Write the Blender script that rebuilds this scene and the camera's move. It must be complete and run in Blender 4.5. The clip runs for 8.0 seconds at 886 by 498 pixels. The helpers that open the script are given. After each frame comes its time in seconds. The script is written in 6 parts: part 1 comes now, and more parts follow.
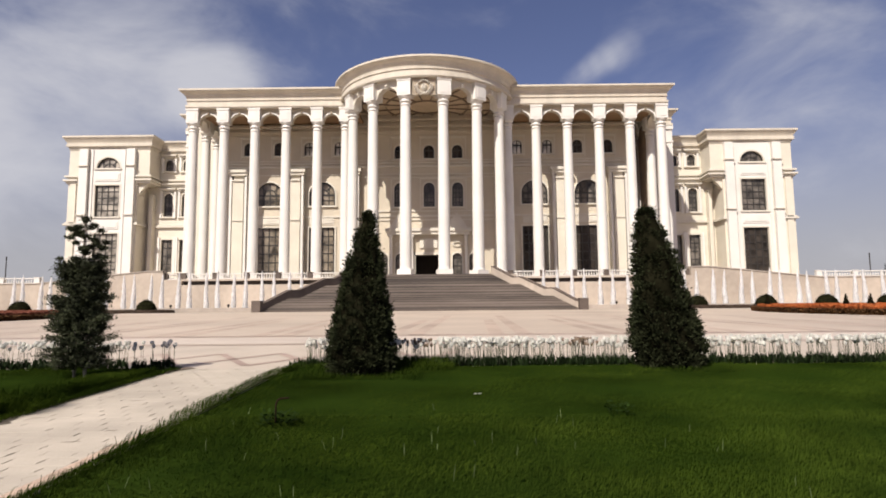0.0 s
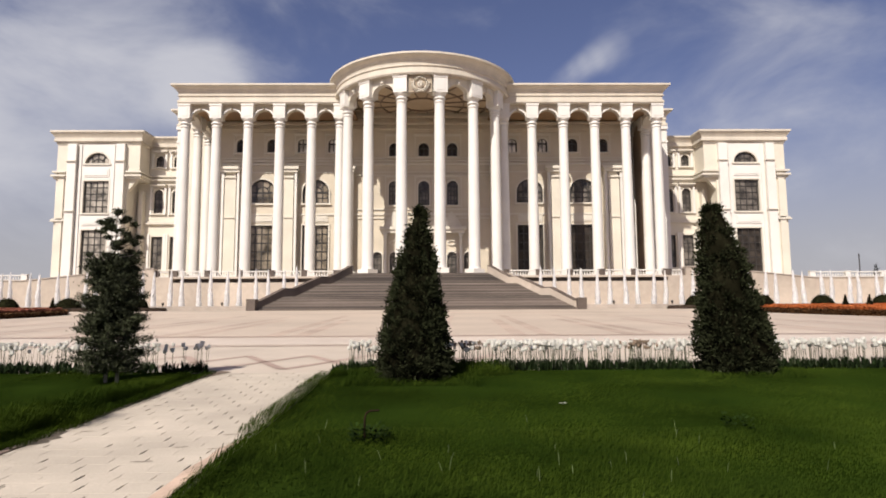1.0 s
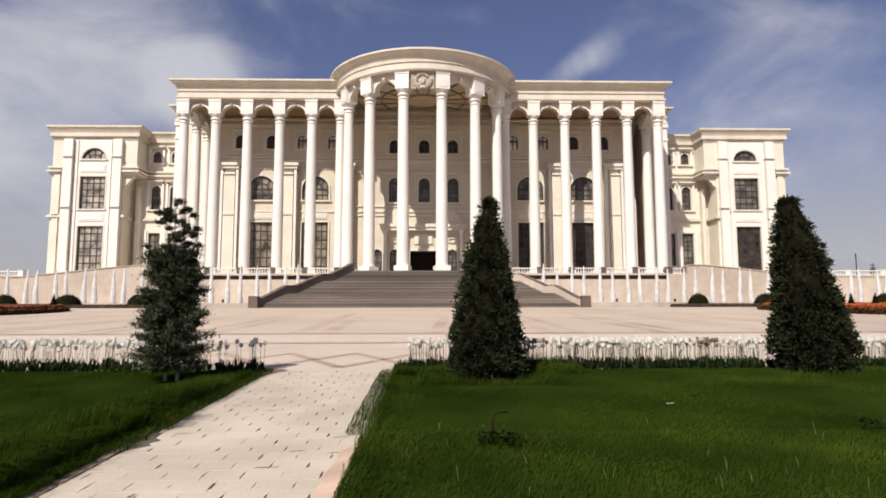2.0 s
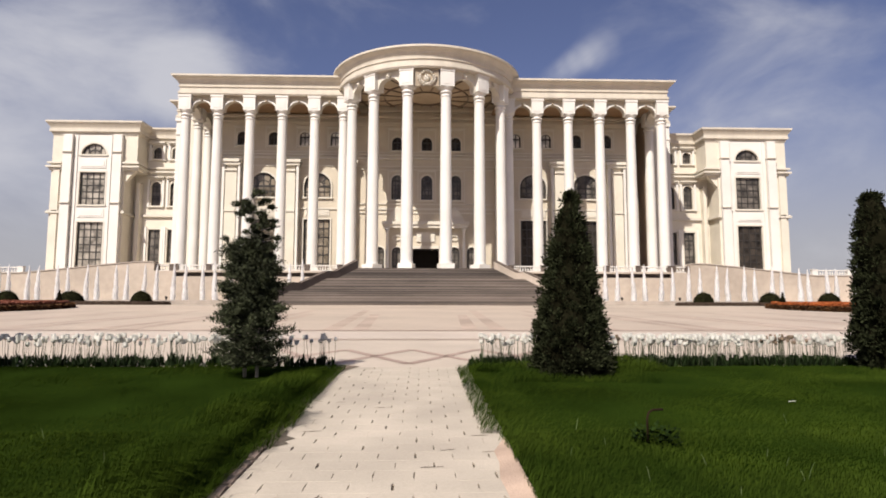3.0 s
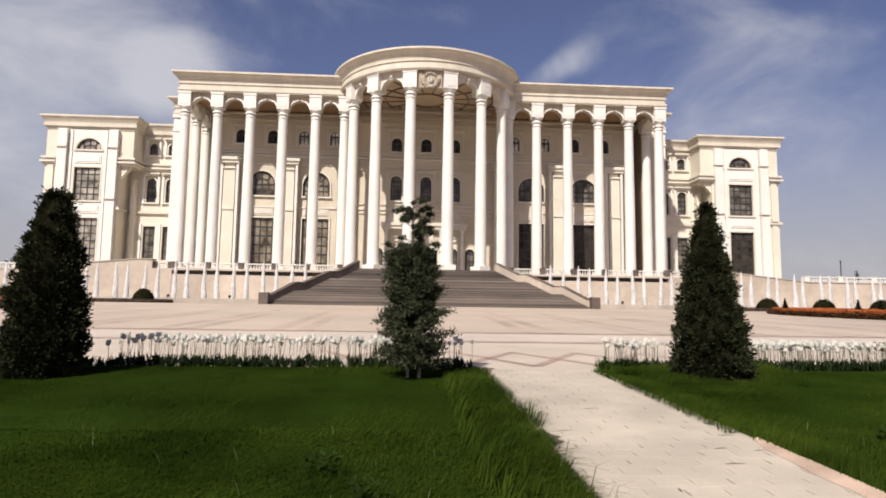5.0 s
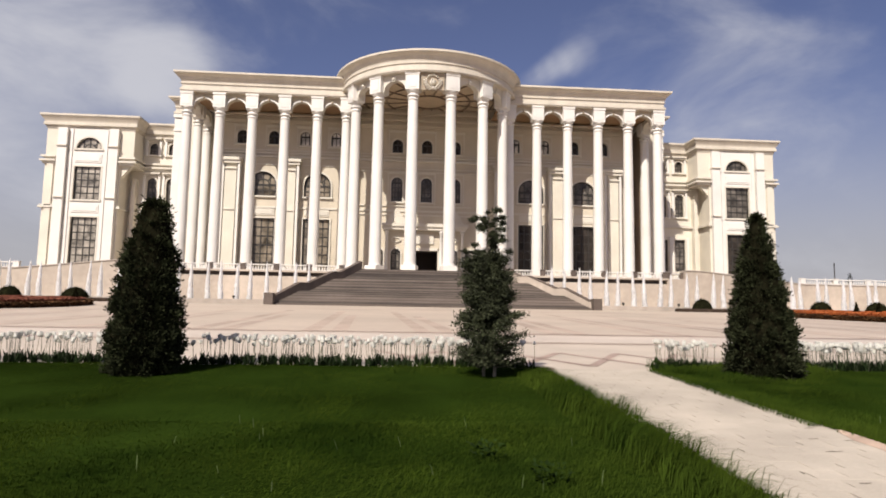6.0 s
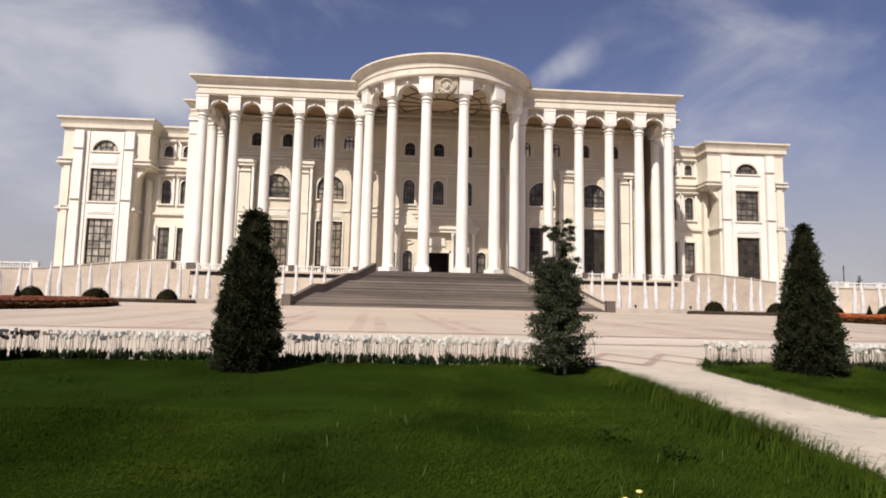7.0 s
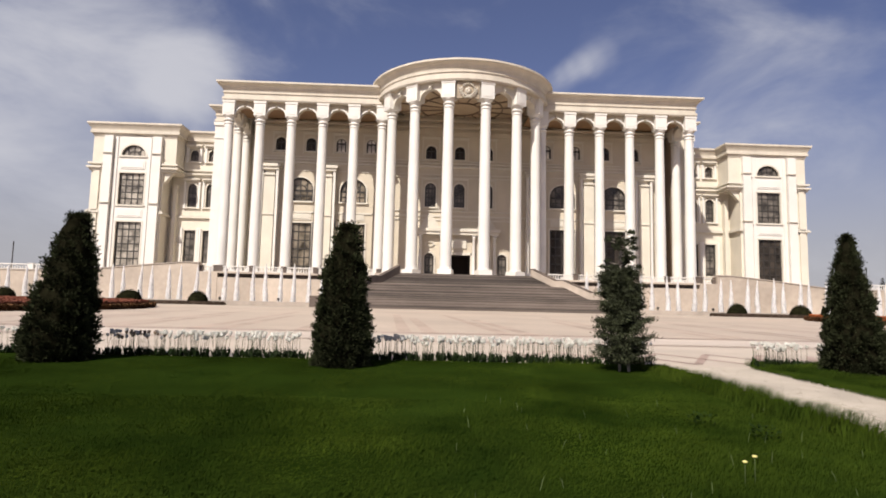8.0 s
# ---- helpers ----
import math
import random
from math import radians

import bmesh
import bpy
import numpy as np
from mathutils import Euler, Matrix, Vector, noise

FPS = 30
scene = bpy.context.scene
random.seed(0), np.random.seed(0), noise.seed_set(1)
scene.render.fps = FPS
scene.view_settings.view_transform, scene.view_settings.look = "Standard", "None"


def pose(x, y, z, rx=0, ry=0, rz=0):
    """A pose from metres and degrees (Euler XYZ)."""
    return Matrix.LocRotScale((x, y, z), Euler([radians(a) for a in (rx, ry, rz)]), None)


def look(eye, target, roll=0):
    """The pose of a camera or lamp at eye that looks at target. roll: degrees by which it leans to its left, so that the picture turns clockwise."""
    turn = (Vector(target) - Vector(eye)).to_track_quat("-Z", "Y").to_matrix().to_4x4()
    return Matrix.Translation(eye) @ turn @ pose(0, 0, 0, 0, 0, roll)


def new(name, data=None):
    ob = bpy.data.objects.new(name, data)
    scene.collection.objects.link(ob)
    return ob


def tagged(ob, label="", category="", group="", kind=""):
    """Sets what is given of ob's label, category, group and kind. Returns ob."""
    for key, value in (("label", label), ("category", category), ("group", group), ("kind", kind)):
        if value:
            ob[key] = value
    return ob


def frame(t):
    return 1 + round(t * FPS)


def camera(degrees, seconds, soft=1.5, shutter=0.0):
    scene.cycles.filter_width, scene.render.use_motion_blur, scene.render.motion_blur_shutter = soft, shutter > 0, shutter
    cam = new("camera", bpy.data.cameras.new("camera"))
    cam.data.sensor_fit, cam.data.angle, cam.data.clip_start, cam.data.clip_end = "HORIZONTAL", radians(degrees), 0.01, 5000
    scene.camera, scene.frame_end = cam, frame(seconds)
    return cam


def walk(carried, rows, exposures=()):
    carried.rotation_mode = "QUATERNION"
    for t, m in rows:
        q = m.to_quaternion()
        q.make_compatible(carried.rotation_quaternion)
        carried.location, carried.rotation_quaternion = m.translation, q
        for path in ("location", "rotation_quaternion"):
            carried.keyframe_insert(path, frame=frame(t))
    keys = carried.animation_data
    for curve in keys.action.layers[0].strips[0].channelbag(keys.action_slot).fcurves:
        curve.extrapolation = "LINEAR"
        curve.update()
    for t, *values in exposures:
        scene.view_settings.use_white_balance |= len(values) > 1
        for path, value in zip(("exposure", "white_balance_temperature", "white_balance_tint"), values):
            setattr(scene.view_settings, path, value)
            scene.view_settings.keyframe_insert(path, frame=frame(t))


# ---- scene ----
cam = camera(71.1, 8.0, soft=1.8)
PATH = [
    (0, (-0.162, 1.239, 1.353), (-0.176, 3.228, 1.565), -0.5),
    (0.5, (-0.757, 1.598, 1.397), (-0.752, 3.587, 1.607), -0.4),
    (1, (-1.417, 1.961, 1.407), (-1.392, 3.95, 1.615), -0.3),
    (1.5, (-2.062, 2.215, 1.402), (-2.023, 4.204, 1.607), -0.2),
    (3, (-4.224, 2.727, 1.329), (-4.159, 4.717, 1.525), 0.1),
    (3.5, (-4.911, 2.775, 1.329), (-4.83, 4.764, 1.524), 0.3),
    (4, (-5.654, 2.733, 1.334), (-5.56, 4.721, 1.53), 0.4),
    (4.5, (-6.348, 2.625, 1.349), (-6.244, 4.613, 1.547), 0.6),
    (6, (-8.542, 1.822, 1.39), (-8.399, 3.807, 1.591), 1.0),
    (6.5, (-9.216, 1.433, 1.386), (-9.077, 3.418, 1.588), 1.1),
    (7, (-9.942, 0.948, 1.389), (-9.814, 2.934, 1.594), 1.2),
    (7.5, (-10.587, 0.435, 1.39), (-10.478, 2.421, 1.599), 1.3),
    (8, (-11.276, -0.231, 1.381), (-11.195, 1.756, 1.59), 1.3),
]
walk(cam, [(t, look(eye, target, roll)) for t, eye, target, roll in PATH])

# ---- light ----
SUN_AZ, SUN_EL = radians(28.5), radians(45.5)          # sun stands behind the walker, to the south-west
sun_from = Vector((-math.sin(SUN_AZ) * math.cos(SUN_EL), -math.cos(SUN_AZ) * math.cos(SUN_EL), math.sin(SUN_EL)))
sun = new("sun", bpy.data.lights.new("sun", "SUN"))
sun.data.energy, sun.data.angle, sun.data.color = 5.3, radians(0.55), (1.0, 0.935, 0.85)
sun.matrix_world = look(sun_from * 200, (0, 0, 0))
scene.view_settings.exposure = 0.30


def build_world():
    w = bpy.data.worlds.new("sky")
    scene.world = w
    w.use_nodes = True
    nt = w.node_tree
    nt.nodes.clear()
    N, L = nt.nodes.new, nt.links.new
    out, bg, sky = N("ShaderNodeOutputWorld"), N("ShaderNodeBackground"), N("ShaderNodeTexSky")
    sky.sky_type, sky.sun_disc = "NISHITA", False
    sky.sun_elevation, sky.sun_rotation = SUN_EL, math.pi + SUN_AZ
    sky.air_density, sky.dust_density, sky.ozone_density = 1.0, 1.6, 2.0
    co = N("ShaderNodeTexCoord")
    # streaked cloud veil: stretched noise on the direction
    mp = N("ShaderNodeMapping")
    mp.inputs["Scale"].default_value = (1.7, 1.2, 3.0)
    mp.inputs["Rotation"].default_value = (0.0, radians(-24), 0.0)
    L(co.outputs["Generated"], mp.inputs["Vector"])
    n1 = N("ShaderNodeTexNoise")
    n1.inputs["Scale"].default_value, n1.inputs["Detail"].default_value, n1.inputs["Roughness"].default_value = 2.0, 6.0, 0.56
    n1.inputs["Distortion"].default_value = 0.4
    L(mp.outputs[0], n1.inputs["Vector"])

    def lobe(d, inner, outer, gain):
        """Cloud bank round the direction d."""
        v = Vector(d).normalized()
        dot = N("ShaderNodeVectorMath")
        dot.operation = "DOT_PRODUCT"
        nrm = N("ShaderNodeVectorMath")
        nrm.operation = "NORMALIZE"
        L(co.outputs["Generated"], nrm.inputs[0])
        L(nrm.outputs[0], dot.inputs[0])
        dot.inputs[1].default_value = v
        mr = N("ShaderNodeMapRange")
        mr.interpolation_type = "SMOOTHSTEP"
        mr.inputs["From Min"].default_value, mr.inputs["From Max"].default_value = math.cos(radians(outer)), math.cos(radians(inner))
        mr.inputs["To Max"].default_value = gain
        L(dot.outputs["Value"], mr.inputs["Value"])
        return mr.outputs[0]

    def add(a, b, op="ADD"):
        m = N("ShaderNodeMath")
        m.operation = op
        for i, s in enumerate((a, b)):
            if isinstance(s, (int, float)):
                m.inputs[i].default_value = s
            else:
                L(s, m.inputs[i])
        return m.outputs[0]

    bank = add(lobe((-0.62, 1.0, 0.50), 4, 24, 0.22), lobe((-0.72, 1.0, 0.26), 2, 22, 0.13))
    bank = add(bank, lobe((-0.385, 1.0, 0.385), 0.5, 5, 0.16))
    for k in range(8):      # slanting wisp
        bank = add(bank, lobe((0.15 + 0.021 * k, 1.0, 0.370 + 0.0095 * k), 0.1, 1.2 + 0.14 * k, 0.085))
    bank = add(bank, lobe((0.72, 1.0, 0.22), 2, 30, 0.13))
    bank = add(bank, lobe((0.02, 1.0, 0.55), 4, 22, -0.08))
    dens = add(n1.outputs["Fac"], bank)
    ramp = N("ShaderNodeMapRange")
    ramp.interpolation_type = "SMOOTHSTEP"
    ramp.inputs["From Min"].default_value, ramp.inputs["From Max"].default_value = 0.50, 0.98
    ramp.inputs["To Max"].default_value = 0.9
    L(dens, ramp.inputs["Value"])
    # haze towards the horizon
    sep = N("ShaderNodeSeparateXYZ")
    L(co.outputs["Generated"], sep.inputs[0])
    hz = N("ShaderNodeMapRange")
    hz.interpolation_type = "SMOOTHSTEP"
    hz.inputs["From Min"].default_value, hz.inputs["From Max"].default_value = 0.36, 0.0
    hz.inputs["To Max"].default_value = 0.95
    L(sep.outputs["Z"], hz.inputs["Value"])
    tint = N("ShaderNodeMix")
    tint.data_type = "RGBA"
    tint.blend_type = "MULTIPLY"
    tint.inputs["Factor"].default_value = 1.0
    tint.inputs["B"].default_value = (0.86, 0.72, 0.86, 1)
    L(sky.outputs[0], tint.inputs["A"])
    m0 = N("ShaderNodeMix")
    m0.data_type = "RGBA"
    m0.inputs["B"].default_value = (4.5, 4.45, 4.75, 1)
    L(hz.outputs[0], m0.inputs["Factor"])
    L(tint.outputs["Result"], m0.inputs["A"])
    m1 = N("ShaderNodeMix")
    m1.data_type = "RGBA"
    m1.inputs["B"].default_value = (6.2, 6.2, 6.7, 1)
    L(ramp.outputs[0], m1.inputs["Factor"])
    L(m0.outputs["Result"], m1.inputs["A"])
    L(m1.outputs["Result"], bg.inputs["Color"])
    bg.inputs["Strength"].default_value = 0.080
    L(bg.outputs[0], out.inputs[0])


build_world()


# ---- materials ----
def mat(name, col, rough=0.7, var=0.12, scale=1.0, fine=18.0, bump=0.0, metal=0.0, spec=0.4, random_piece=0.0, col2=None, island=0.0, stretch=(1, 1, 1), transl=0.0):
    """Principled surface with variation at two scales in real-world size, stain-like blotches and fine relief."""
    m = bpy.data.materials.new(name)
    m.use_nodes = True
    nt = m.node_tree
    N, L = nt.nodes.new, nt.links.new
    b = nt.nodes["Principled BSDF"]
    b.inputs["Roughness"].default_value, b.inputs["Metallic"].default_value = rough, metal
    b.inputs["Specular IOR Level"].default_value = spec
    geo = N("ShaderNodeNewGeometry")
    mp = N("ShaderNodeMapping")
    mp.inputs["Scale"].default_value = stretch
    L(geo.outputs["Position"], mp.inputs["Vector"])
    big, small = N("ShaderNodeTexNoise"), N("ShaderNodeTexNoise")
    for n, s, d in ((big, scale, 4.0), (small, fine, 3.0)):
        n.inputs["Scale"].default_value, n.inputs["Detail"].default_value = s, d
        L(mp.outputs[0], n.inputs["Vector"])
    mix = N("ShaderNodeMix")
    mix.data_type = "RGBA"
    c2 = col2 or tuple(c * (1 - 2.2 * var) for c in col)
    c1 = tuple(min(1, c * (1 + var)) for c in col)
    mix.inputs["A"].default_value, mix.inputs["B"].default_value = (*c2, 1), (*c1, 1)
    mr = N("ShaderNodeMapRange")
    mr.inputs["From Min"].default_value, mr.inputs["From Max"].default_value = 0.3, 0.7
    L(big.outputs["Fac"], mr.inputs["Value"])
    L(mr.outputs[0], mix.inputs["Factor"])
    hsv = N("ShaderNodeHueSaturation")
    L(mix.outputs["Result"], hsv.inputs["Color"])
    val = N("ShaderNodeMapRange")
    val.inputs["From Min"].default_value, val.inputs["From Max"].default_value = 0.25, 0.75
    val.inputs["To Min"].default_value, val.inputs["To Max"].default_value = 1 - var * 0.8, 1 + var * 0.8
    L(small.outputs["Fac"], val.inputs["Value"])
    src = val.outputs[0]
    for amount, node, sock in ((random_piece, "ShaderNodeObjectInfo", "Random"), (island, "ShaderNodeNewGeometry", "Random Per Island")):
        if amount:
            oi = N(node)
            r = N("ShaderNodeMapRange")
            r.inputs["To Min"].default_value, r.inputs["To Max"].default_value = 1 - amount, 1 + amount
            L(oi.outputs[sock], r.inputs["Value"])
            mu = N("ShaderNodeMath")
            mu.operation = "MULTIPLY"
            L(src, mu.inputs[0])
            L(r.outputs[0], mu.inputs[1])
            src = mu.outputs[0]
    L(src, hsv.inputs["Value"])
    L(hsv.outputs["Color"], b.inputs["Base Color"])
    if bump:
        bp = N("ShaderNodeBump")
        bp.inputs["Strength"].default_value, bp.inputs["Distance"].default_value = bump, 0.02
        L(small.outputs["Fac"], bp.inputs["Height"])
        L(bp.outputs[0], b.inputs["Normal"])
    if transl:
        tr, ms = N("ShaderNodeBsdfTranslucent"), N("ShaderNodeMixShader")
        L(hsv.outputs["Color"], tr.inputs["Color"])
        ms.inputs[0].default_value = transl
        L(b.outputs[0], ms.inputs[1])
        L(tr.outputs[0], ms.inputs[2])
        L(ms.outputs[0], nt.nodes["Material Output"].inputs[0])
    return m


def glass_mat(name, col, rough, spec):
    """Dark window glass: a dim room behind a reflecting pane."""
    m = bpy.data.materials.new(name)
    m.use_nodes = True
    nt = m.node_tree
    b = nt.nodes["Principled BSDF"]
    n = nt.nodes.new("ShaderNodeTexNoise")
    n.inputs["Scale"].default_value, n.inputs["Detail"].default_value = 0.5, 3.0
    geo = nt.nodes.new("ShaderNodeNewGeometry")
    nt.links.new(geo.outputs["Position"], n.inputs["Vector"])
    r = nt.nodes.new("ShaderNodeMix")
    r.data_type = "RGBA"
    r.inputs["A"].default_value, r.inputs["B"].default_value = (*(c * 0.3 for c in col), 1), (*(c * 1.7 for c in col), 1)
    mr = nt.nodes.new("ShaderNodeMapRange")
    mr.inputs["From Min"].default_value, mr.inputs["From Max"].default_value = 0.32, 0.62
    nt.links.new(n.outputs["Fac"], mr.inputs["Value"])
    nt.links.new(mr.outputs[0], r.inputs["Factor"])
    nt.links.new(r.outputs["Result"], b.inputs["Base Color"])
    b.inputs["Roughness"].default_value = rough
    b.inputs["Specular IOR Level"].default_value = spec
    return m


M_WHITE = mat("white_stone", (0.655, 0.625, 0.575), 0.6, 0.035, 0.22, 5.0, 0.08)
# darker, browner copy of the cream stone; porch shade is in its colour
M_INNER = mat("shade_toned_porch_stone", (0.53, 0.465, 0.365), 0.65, 0.05, 0.25, 5.0, 0.08)
M_CREAM = mat("cream_stone", (0.61, 0.56, 0.465), 0.65, 0.045, 0.25, 5.0, 0.08)
M_TRIM = mat("trim_stone", (0.585, 0.54, 0.46), 0.6, 0.04, 0.3, 5.0, 0.08)
M_PALE = mat("pale_plinth_stone", (0.44, 0.37, 0.30), 0.65, 0.12, 0.12, 1.2, 0.04)
# cornice tone darker than the walls: shade of the cove put into the colour
M_CORNICE = mat("shade_toned_cornice_stone", (0.55, 0.495, 0.41), 0.65, 0.06, 0.5, 5.0, 0.1, stretch=(1, 1, 0.3))
# ceiling colour darkened and warmed to stand for porch shade
M_CEIL = mat("shade_brown_ceiling", (0.30, 0.19, 0.105), 0.8, 0.08, 0.4, 5.0, 0.08)
M_PORCHTOP = mat("warm_tan_ceiling_stone", (0.50, 0.40, 0.28), 0.75, 0.06, 0.4, 5.0, 0.08)
M_RIB = mat("bronze_brown_ribs", (0.20, 0.145, 0.10), 0.6, 0.1, 0.6, 6.0)
M_EMBLEM = mat("weathered_relief_stone", (0.36, 0.295, 0.215), 0.7, 0.16, 1.2, 6.0, 0.2)
M_ROOF = mat("roof_metal", (0.42, 0.41, 0.40), 0.5, 0.06, 0.3, 3.0)
M_GLASS = glass_mat("window_glass", (0.030, 0.024, 0.019), 0.25, 0.25)
M_CURTAIN = glass_mat("curtained_glass", (0.24, 0.215, 0.18), 0.12, 0.5)
# pale base colour stands for sky and plaza mirrored in the panes
M_SKYGLASS = glass_mat("glass_with_painted_reflection", (0.52, 0.49, 0.44), 0.12, 0.5)
M_DRAPE = glass_mat("draped_glass", (0.15, 0.125, 0.095), 0.12, 0.5)
# brown that stands for shade on the porch's east flank
M_FLANK = mat("shade_brown_stone", (0.27, 0.20, 0.14), 0.7, 0.08, 0.4, 5.0, 0.08)
M_DIM = glass_mat("dim_glass", (0.095, 0.083, 0.07), 0.15, 0.4)
M_IRON = mat("dark_frame_paint", (0.03, 0.026, 0.022), 0.45, 0.1, 1.0, 8.0)
M_DARK = mat("dim_interior", (0.03, 0.02, 0.016), 0.8, 0.1, 1.0)
M_STEP = mat("grey_granite_steps", (0.175, 0.142, 0.117), 0.55, 0.14, 0.35, 6.0, 0.1, random_piece=0.5, stretch=(0.25, 1, 1))
# granite of pedestals and blocks; also painted shade on course and west cheek
M_GRAN_SHADE = mat("brown_granite_and_shade", (0.105, 0.08, 0.064), 0.5, 0.12, 0.6, 9.0, 0.1)
M_PLAZA = mat("plaza_stone", (0.45, 0.368, 0.29), 0.6, 0.07, 0.12, 2.2, 0.05)
M_INLAY = mat("rose_granite_inlay", (0.35, 0.255, 0.205), 0.55, 0.1, 0.35, 5.0, 0.05)
M_ROSE = mat("pale_rose_stone", (0.42, 0.325, 0.255), 0.6, 0.12, 0.25, 3.0, 0.05)
M_APRON = mat("pale_paving_apron", (0.46, 0.39, 0.315), 0.75, 0.06, 0.5, 20.0, 0.1)
M_LIGHT = mat("light_band_stone", (0.52, 0.44, 0.365), 0.6, 0.06, 0.2, 3.0, 0.05)
M_PAVER = mat("concrete_paver", (0.43, 0.374, 0.30), 0.8, 0.08, 0.9, 40.0, 0.25, random_piece=0.035, island=0.02)
M_JOINT = mat("sand_joint", (0.10, 0.08, 0.058), 0.95, 0.12, 1.5, 60.0, 0.3)
M_PINK = mat("pinkish_soil", (0.45, 0.33, 0.25), 0.95, 0.12, 2.0, 50.0, 0.5)
M_TURF = mat("turf", (0.016, 0.029, 0.004), 1.0, 0.25, 0.4, 30.0, 0.4, spec=0.0)
M_BLADE = mat("grass_blade", (0.037, 0.056, 0.007), 1.0, 0.2, 0.7, 2.5, island=0.06, col2=(0.012, 0.0245, 0.0035), spec=0.0, transl=0.15)
M_FIELD = mat("distant_ground", (0.20, 0.19, 0.13), 0.95, 0.2, 0.01, 0.2)
M_HILL = mat("distant_hill", (0.50, 0.50, 0.50), 1.0, 0.08, 0.002, 0.02, spec=0.0)
M_THUJA = mat("thuja_foliage", (0.029, 0.034, 0.0165), 0.95, 0.3, 6.0, 30.0, island=0.25, spec=0.0, col2=(0.0135, 0.0145, 0.0075))
# near-black filler: the shade between the leaves is put into its colour
M_CORE = mat("shade_dark_core", (0.010, 0.0095, 0.005), 0.95, 0.3, 3.0, 20.0, spec=0.0)
M_PINE = mat("pine_needles", (0.041, 0.047, 0.023), 0.8, 0.3, 4.0, 20.0, island=0.45, spec=0.15)
M_BARK = mat("grey_bark", (0.33, 0.285, 0.24), 0.9, 0.25, 6.0, 40.0, 0.6)
M_HEDGE = mat("box_hedge_leaves", (0.019, 0.020, 0.007), 0.9, 0.25, 2.0, 15.0, island=0.4, spec=0.05)
M_EDGING = mat("clipped_brown_edging", (0.055, 0.038, 0.027), 0.9, 0.25, 2.0, 15.0, island=0.3, spec=0.1)
M_TULIP = mat("white_tulip_petal", (0.70, 0.68, 0.61), 0.6, 0.06, 3.0, 20.0, island=0.08, transl=0.25)
M_WILT = mat("withered_tulip", (0.22, 0.16, 0.11), 0.8, 0.2, 3.0, 20.0, island=0.3)
M_LEAF = mat("tulip_leaf", (0.012, 0.022, 0.006), 0.85, 0.25, 3.0, 20.0, island=0.3, spec=0.1)
M_STEM = mat("tulip_stem", (0.075, 0.085, 0.045), 0.6, 0.2, 3.0, 20.0, island=0.3)
M_FLOWER = mat("orange_bedding_flowers", (0.40, 0.105, 0.022), 0.8, 0.2, 0.5, 6.0, island=0.22)
M_RUST = mat("rust_red_bedding", (0.20, 0.062, 0.032), 0.85, 0.22, 0.5, 6.0, island=0.25)
M_BORDER = mat("clipped_bronze_border", (0.105, 0.05, 0.02), 0.85, 0.25, 0.8, 8.0, island=0.25, spec=0.15)
M_BEDSOIL = mat("dry_bed_soil", (0.29, 0.235, 0.195), 0.95, 0.2, 0.7, 9.0, 0.4)
M_DRY = mat("pale_dry_soil", (0.50, 0.42, 0.345), 0.95, 0.12, 1.5, 30.0, 0.4)
M_WATER = mat("white_foaming_water", (0.82, 0.80, 0.78), 0.5, 0.06, 0.6, 5.0, 0.3, transl=0.4)
def thin_out(m, lo, hi):
    """Let light through in ragged upright streaks, as between drops."""
    nt = m.node_tree
    N, L = nt.nodes.new, nt.links.new
    out = nt.nodes["Material Output"]
    src = out.inputs[0].links[0].from_socket
    geo, mp, tx, mr = N("ShaderNodeNewGeometry"), N("ShaderNodeMapping"), N("ShaderNodeTexNoise"), N("ShaderNodeMapRange")
    mp.inputs["Scale"].default_value = (1, 1, 0.3)
    L(geo.outputs["Position"], mp.inputs["Vector"])
    tx.inputs["Scale"].default_value, tx.inputs["Detail"].default_value = 7.0, 3.0
    L(mp.outputs[0], tx.inputs["Vector"])
    mr.inputs["From Min"].default_value, mr.inputs["From Max"].default_value = 0.35, 0.65
    mr.inputs["To Min"].default_value, mr.inputs["To Max"].default_value = lo, hi
    L(tx.outputs["Fac"], mr.inputs["Value"])
    tp, ms = N("ShaderNodeBsdfTransparent"), N("ShaderNodeMixShader")
    L(mr.outputs[0], ms.inputs[0])
    L(src, ms.inputs[1])
    L(tp.outputs[0], ms.inputs[2])
    L(ms.outputs[0], out.inputs[0])


thin_out(M_WATER, 0.04, 0.26)
M_POOL = mat("basin_water", (0.30, 0.28, 0.25), 0.15, 0.1, 0.4, 4.0, 0.3)
M_EDGE = mat("brown_edging", (0.17, 0.125, 0.09), 0.9, 0.2, 3.0, 40.0, 0.4)
M_KERBPINK = mat("pinkish_kerb_stone", (0.29, 0.215, 0.17), 0.85, 0.12, 2.0, 40.0, 0.3, random_piece=0.15)
M_PIPE = mat("rusty_pipe", (0.022, 0.014, 0.008), 0.95, 0.2, 8.0, 40.0, 0.2, spec=0.05)
M_YELLOW = mat("dandelion_yellow", (0.72, 0.63, 0.22), 0.6, 0.1, 20.0, 90.0)
M_WEED = mat("broad_weed_leaf", (0.016, 0.030, 0.006), 0.95, 0.25, 3.0, 20.0, island=0.3, spec=0.04)
M_STRAW = mat("pale_dry_stalk", (0.085, 0.115, 0.04), 0.9, 0.15, 3.0, 20.0, island=0.3)
M_KERB = mat("kerb_stone", (0.36, 0.31, 0.26), 0.75, 0.1, 0.6, 12.0, 0.2)


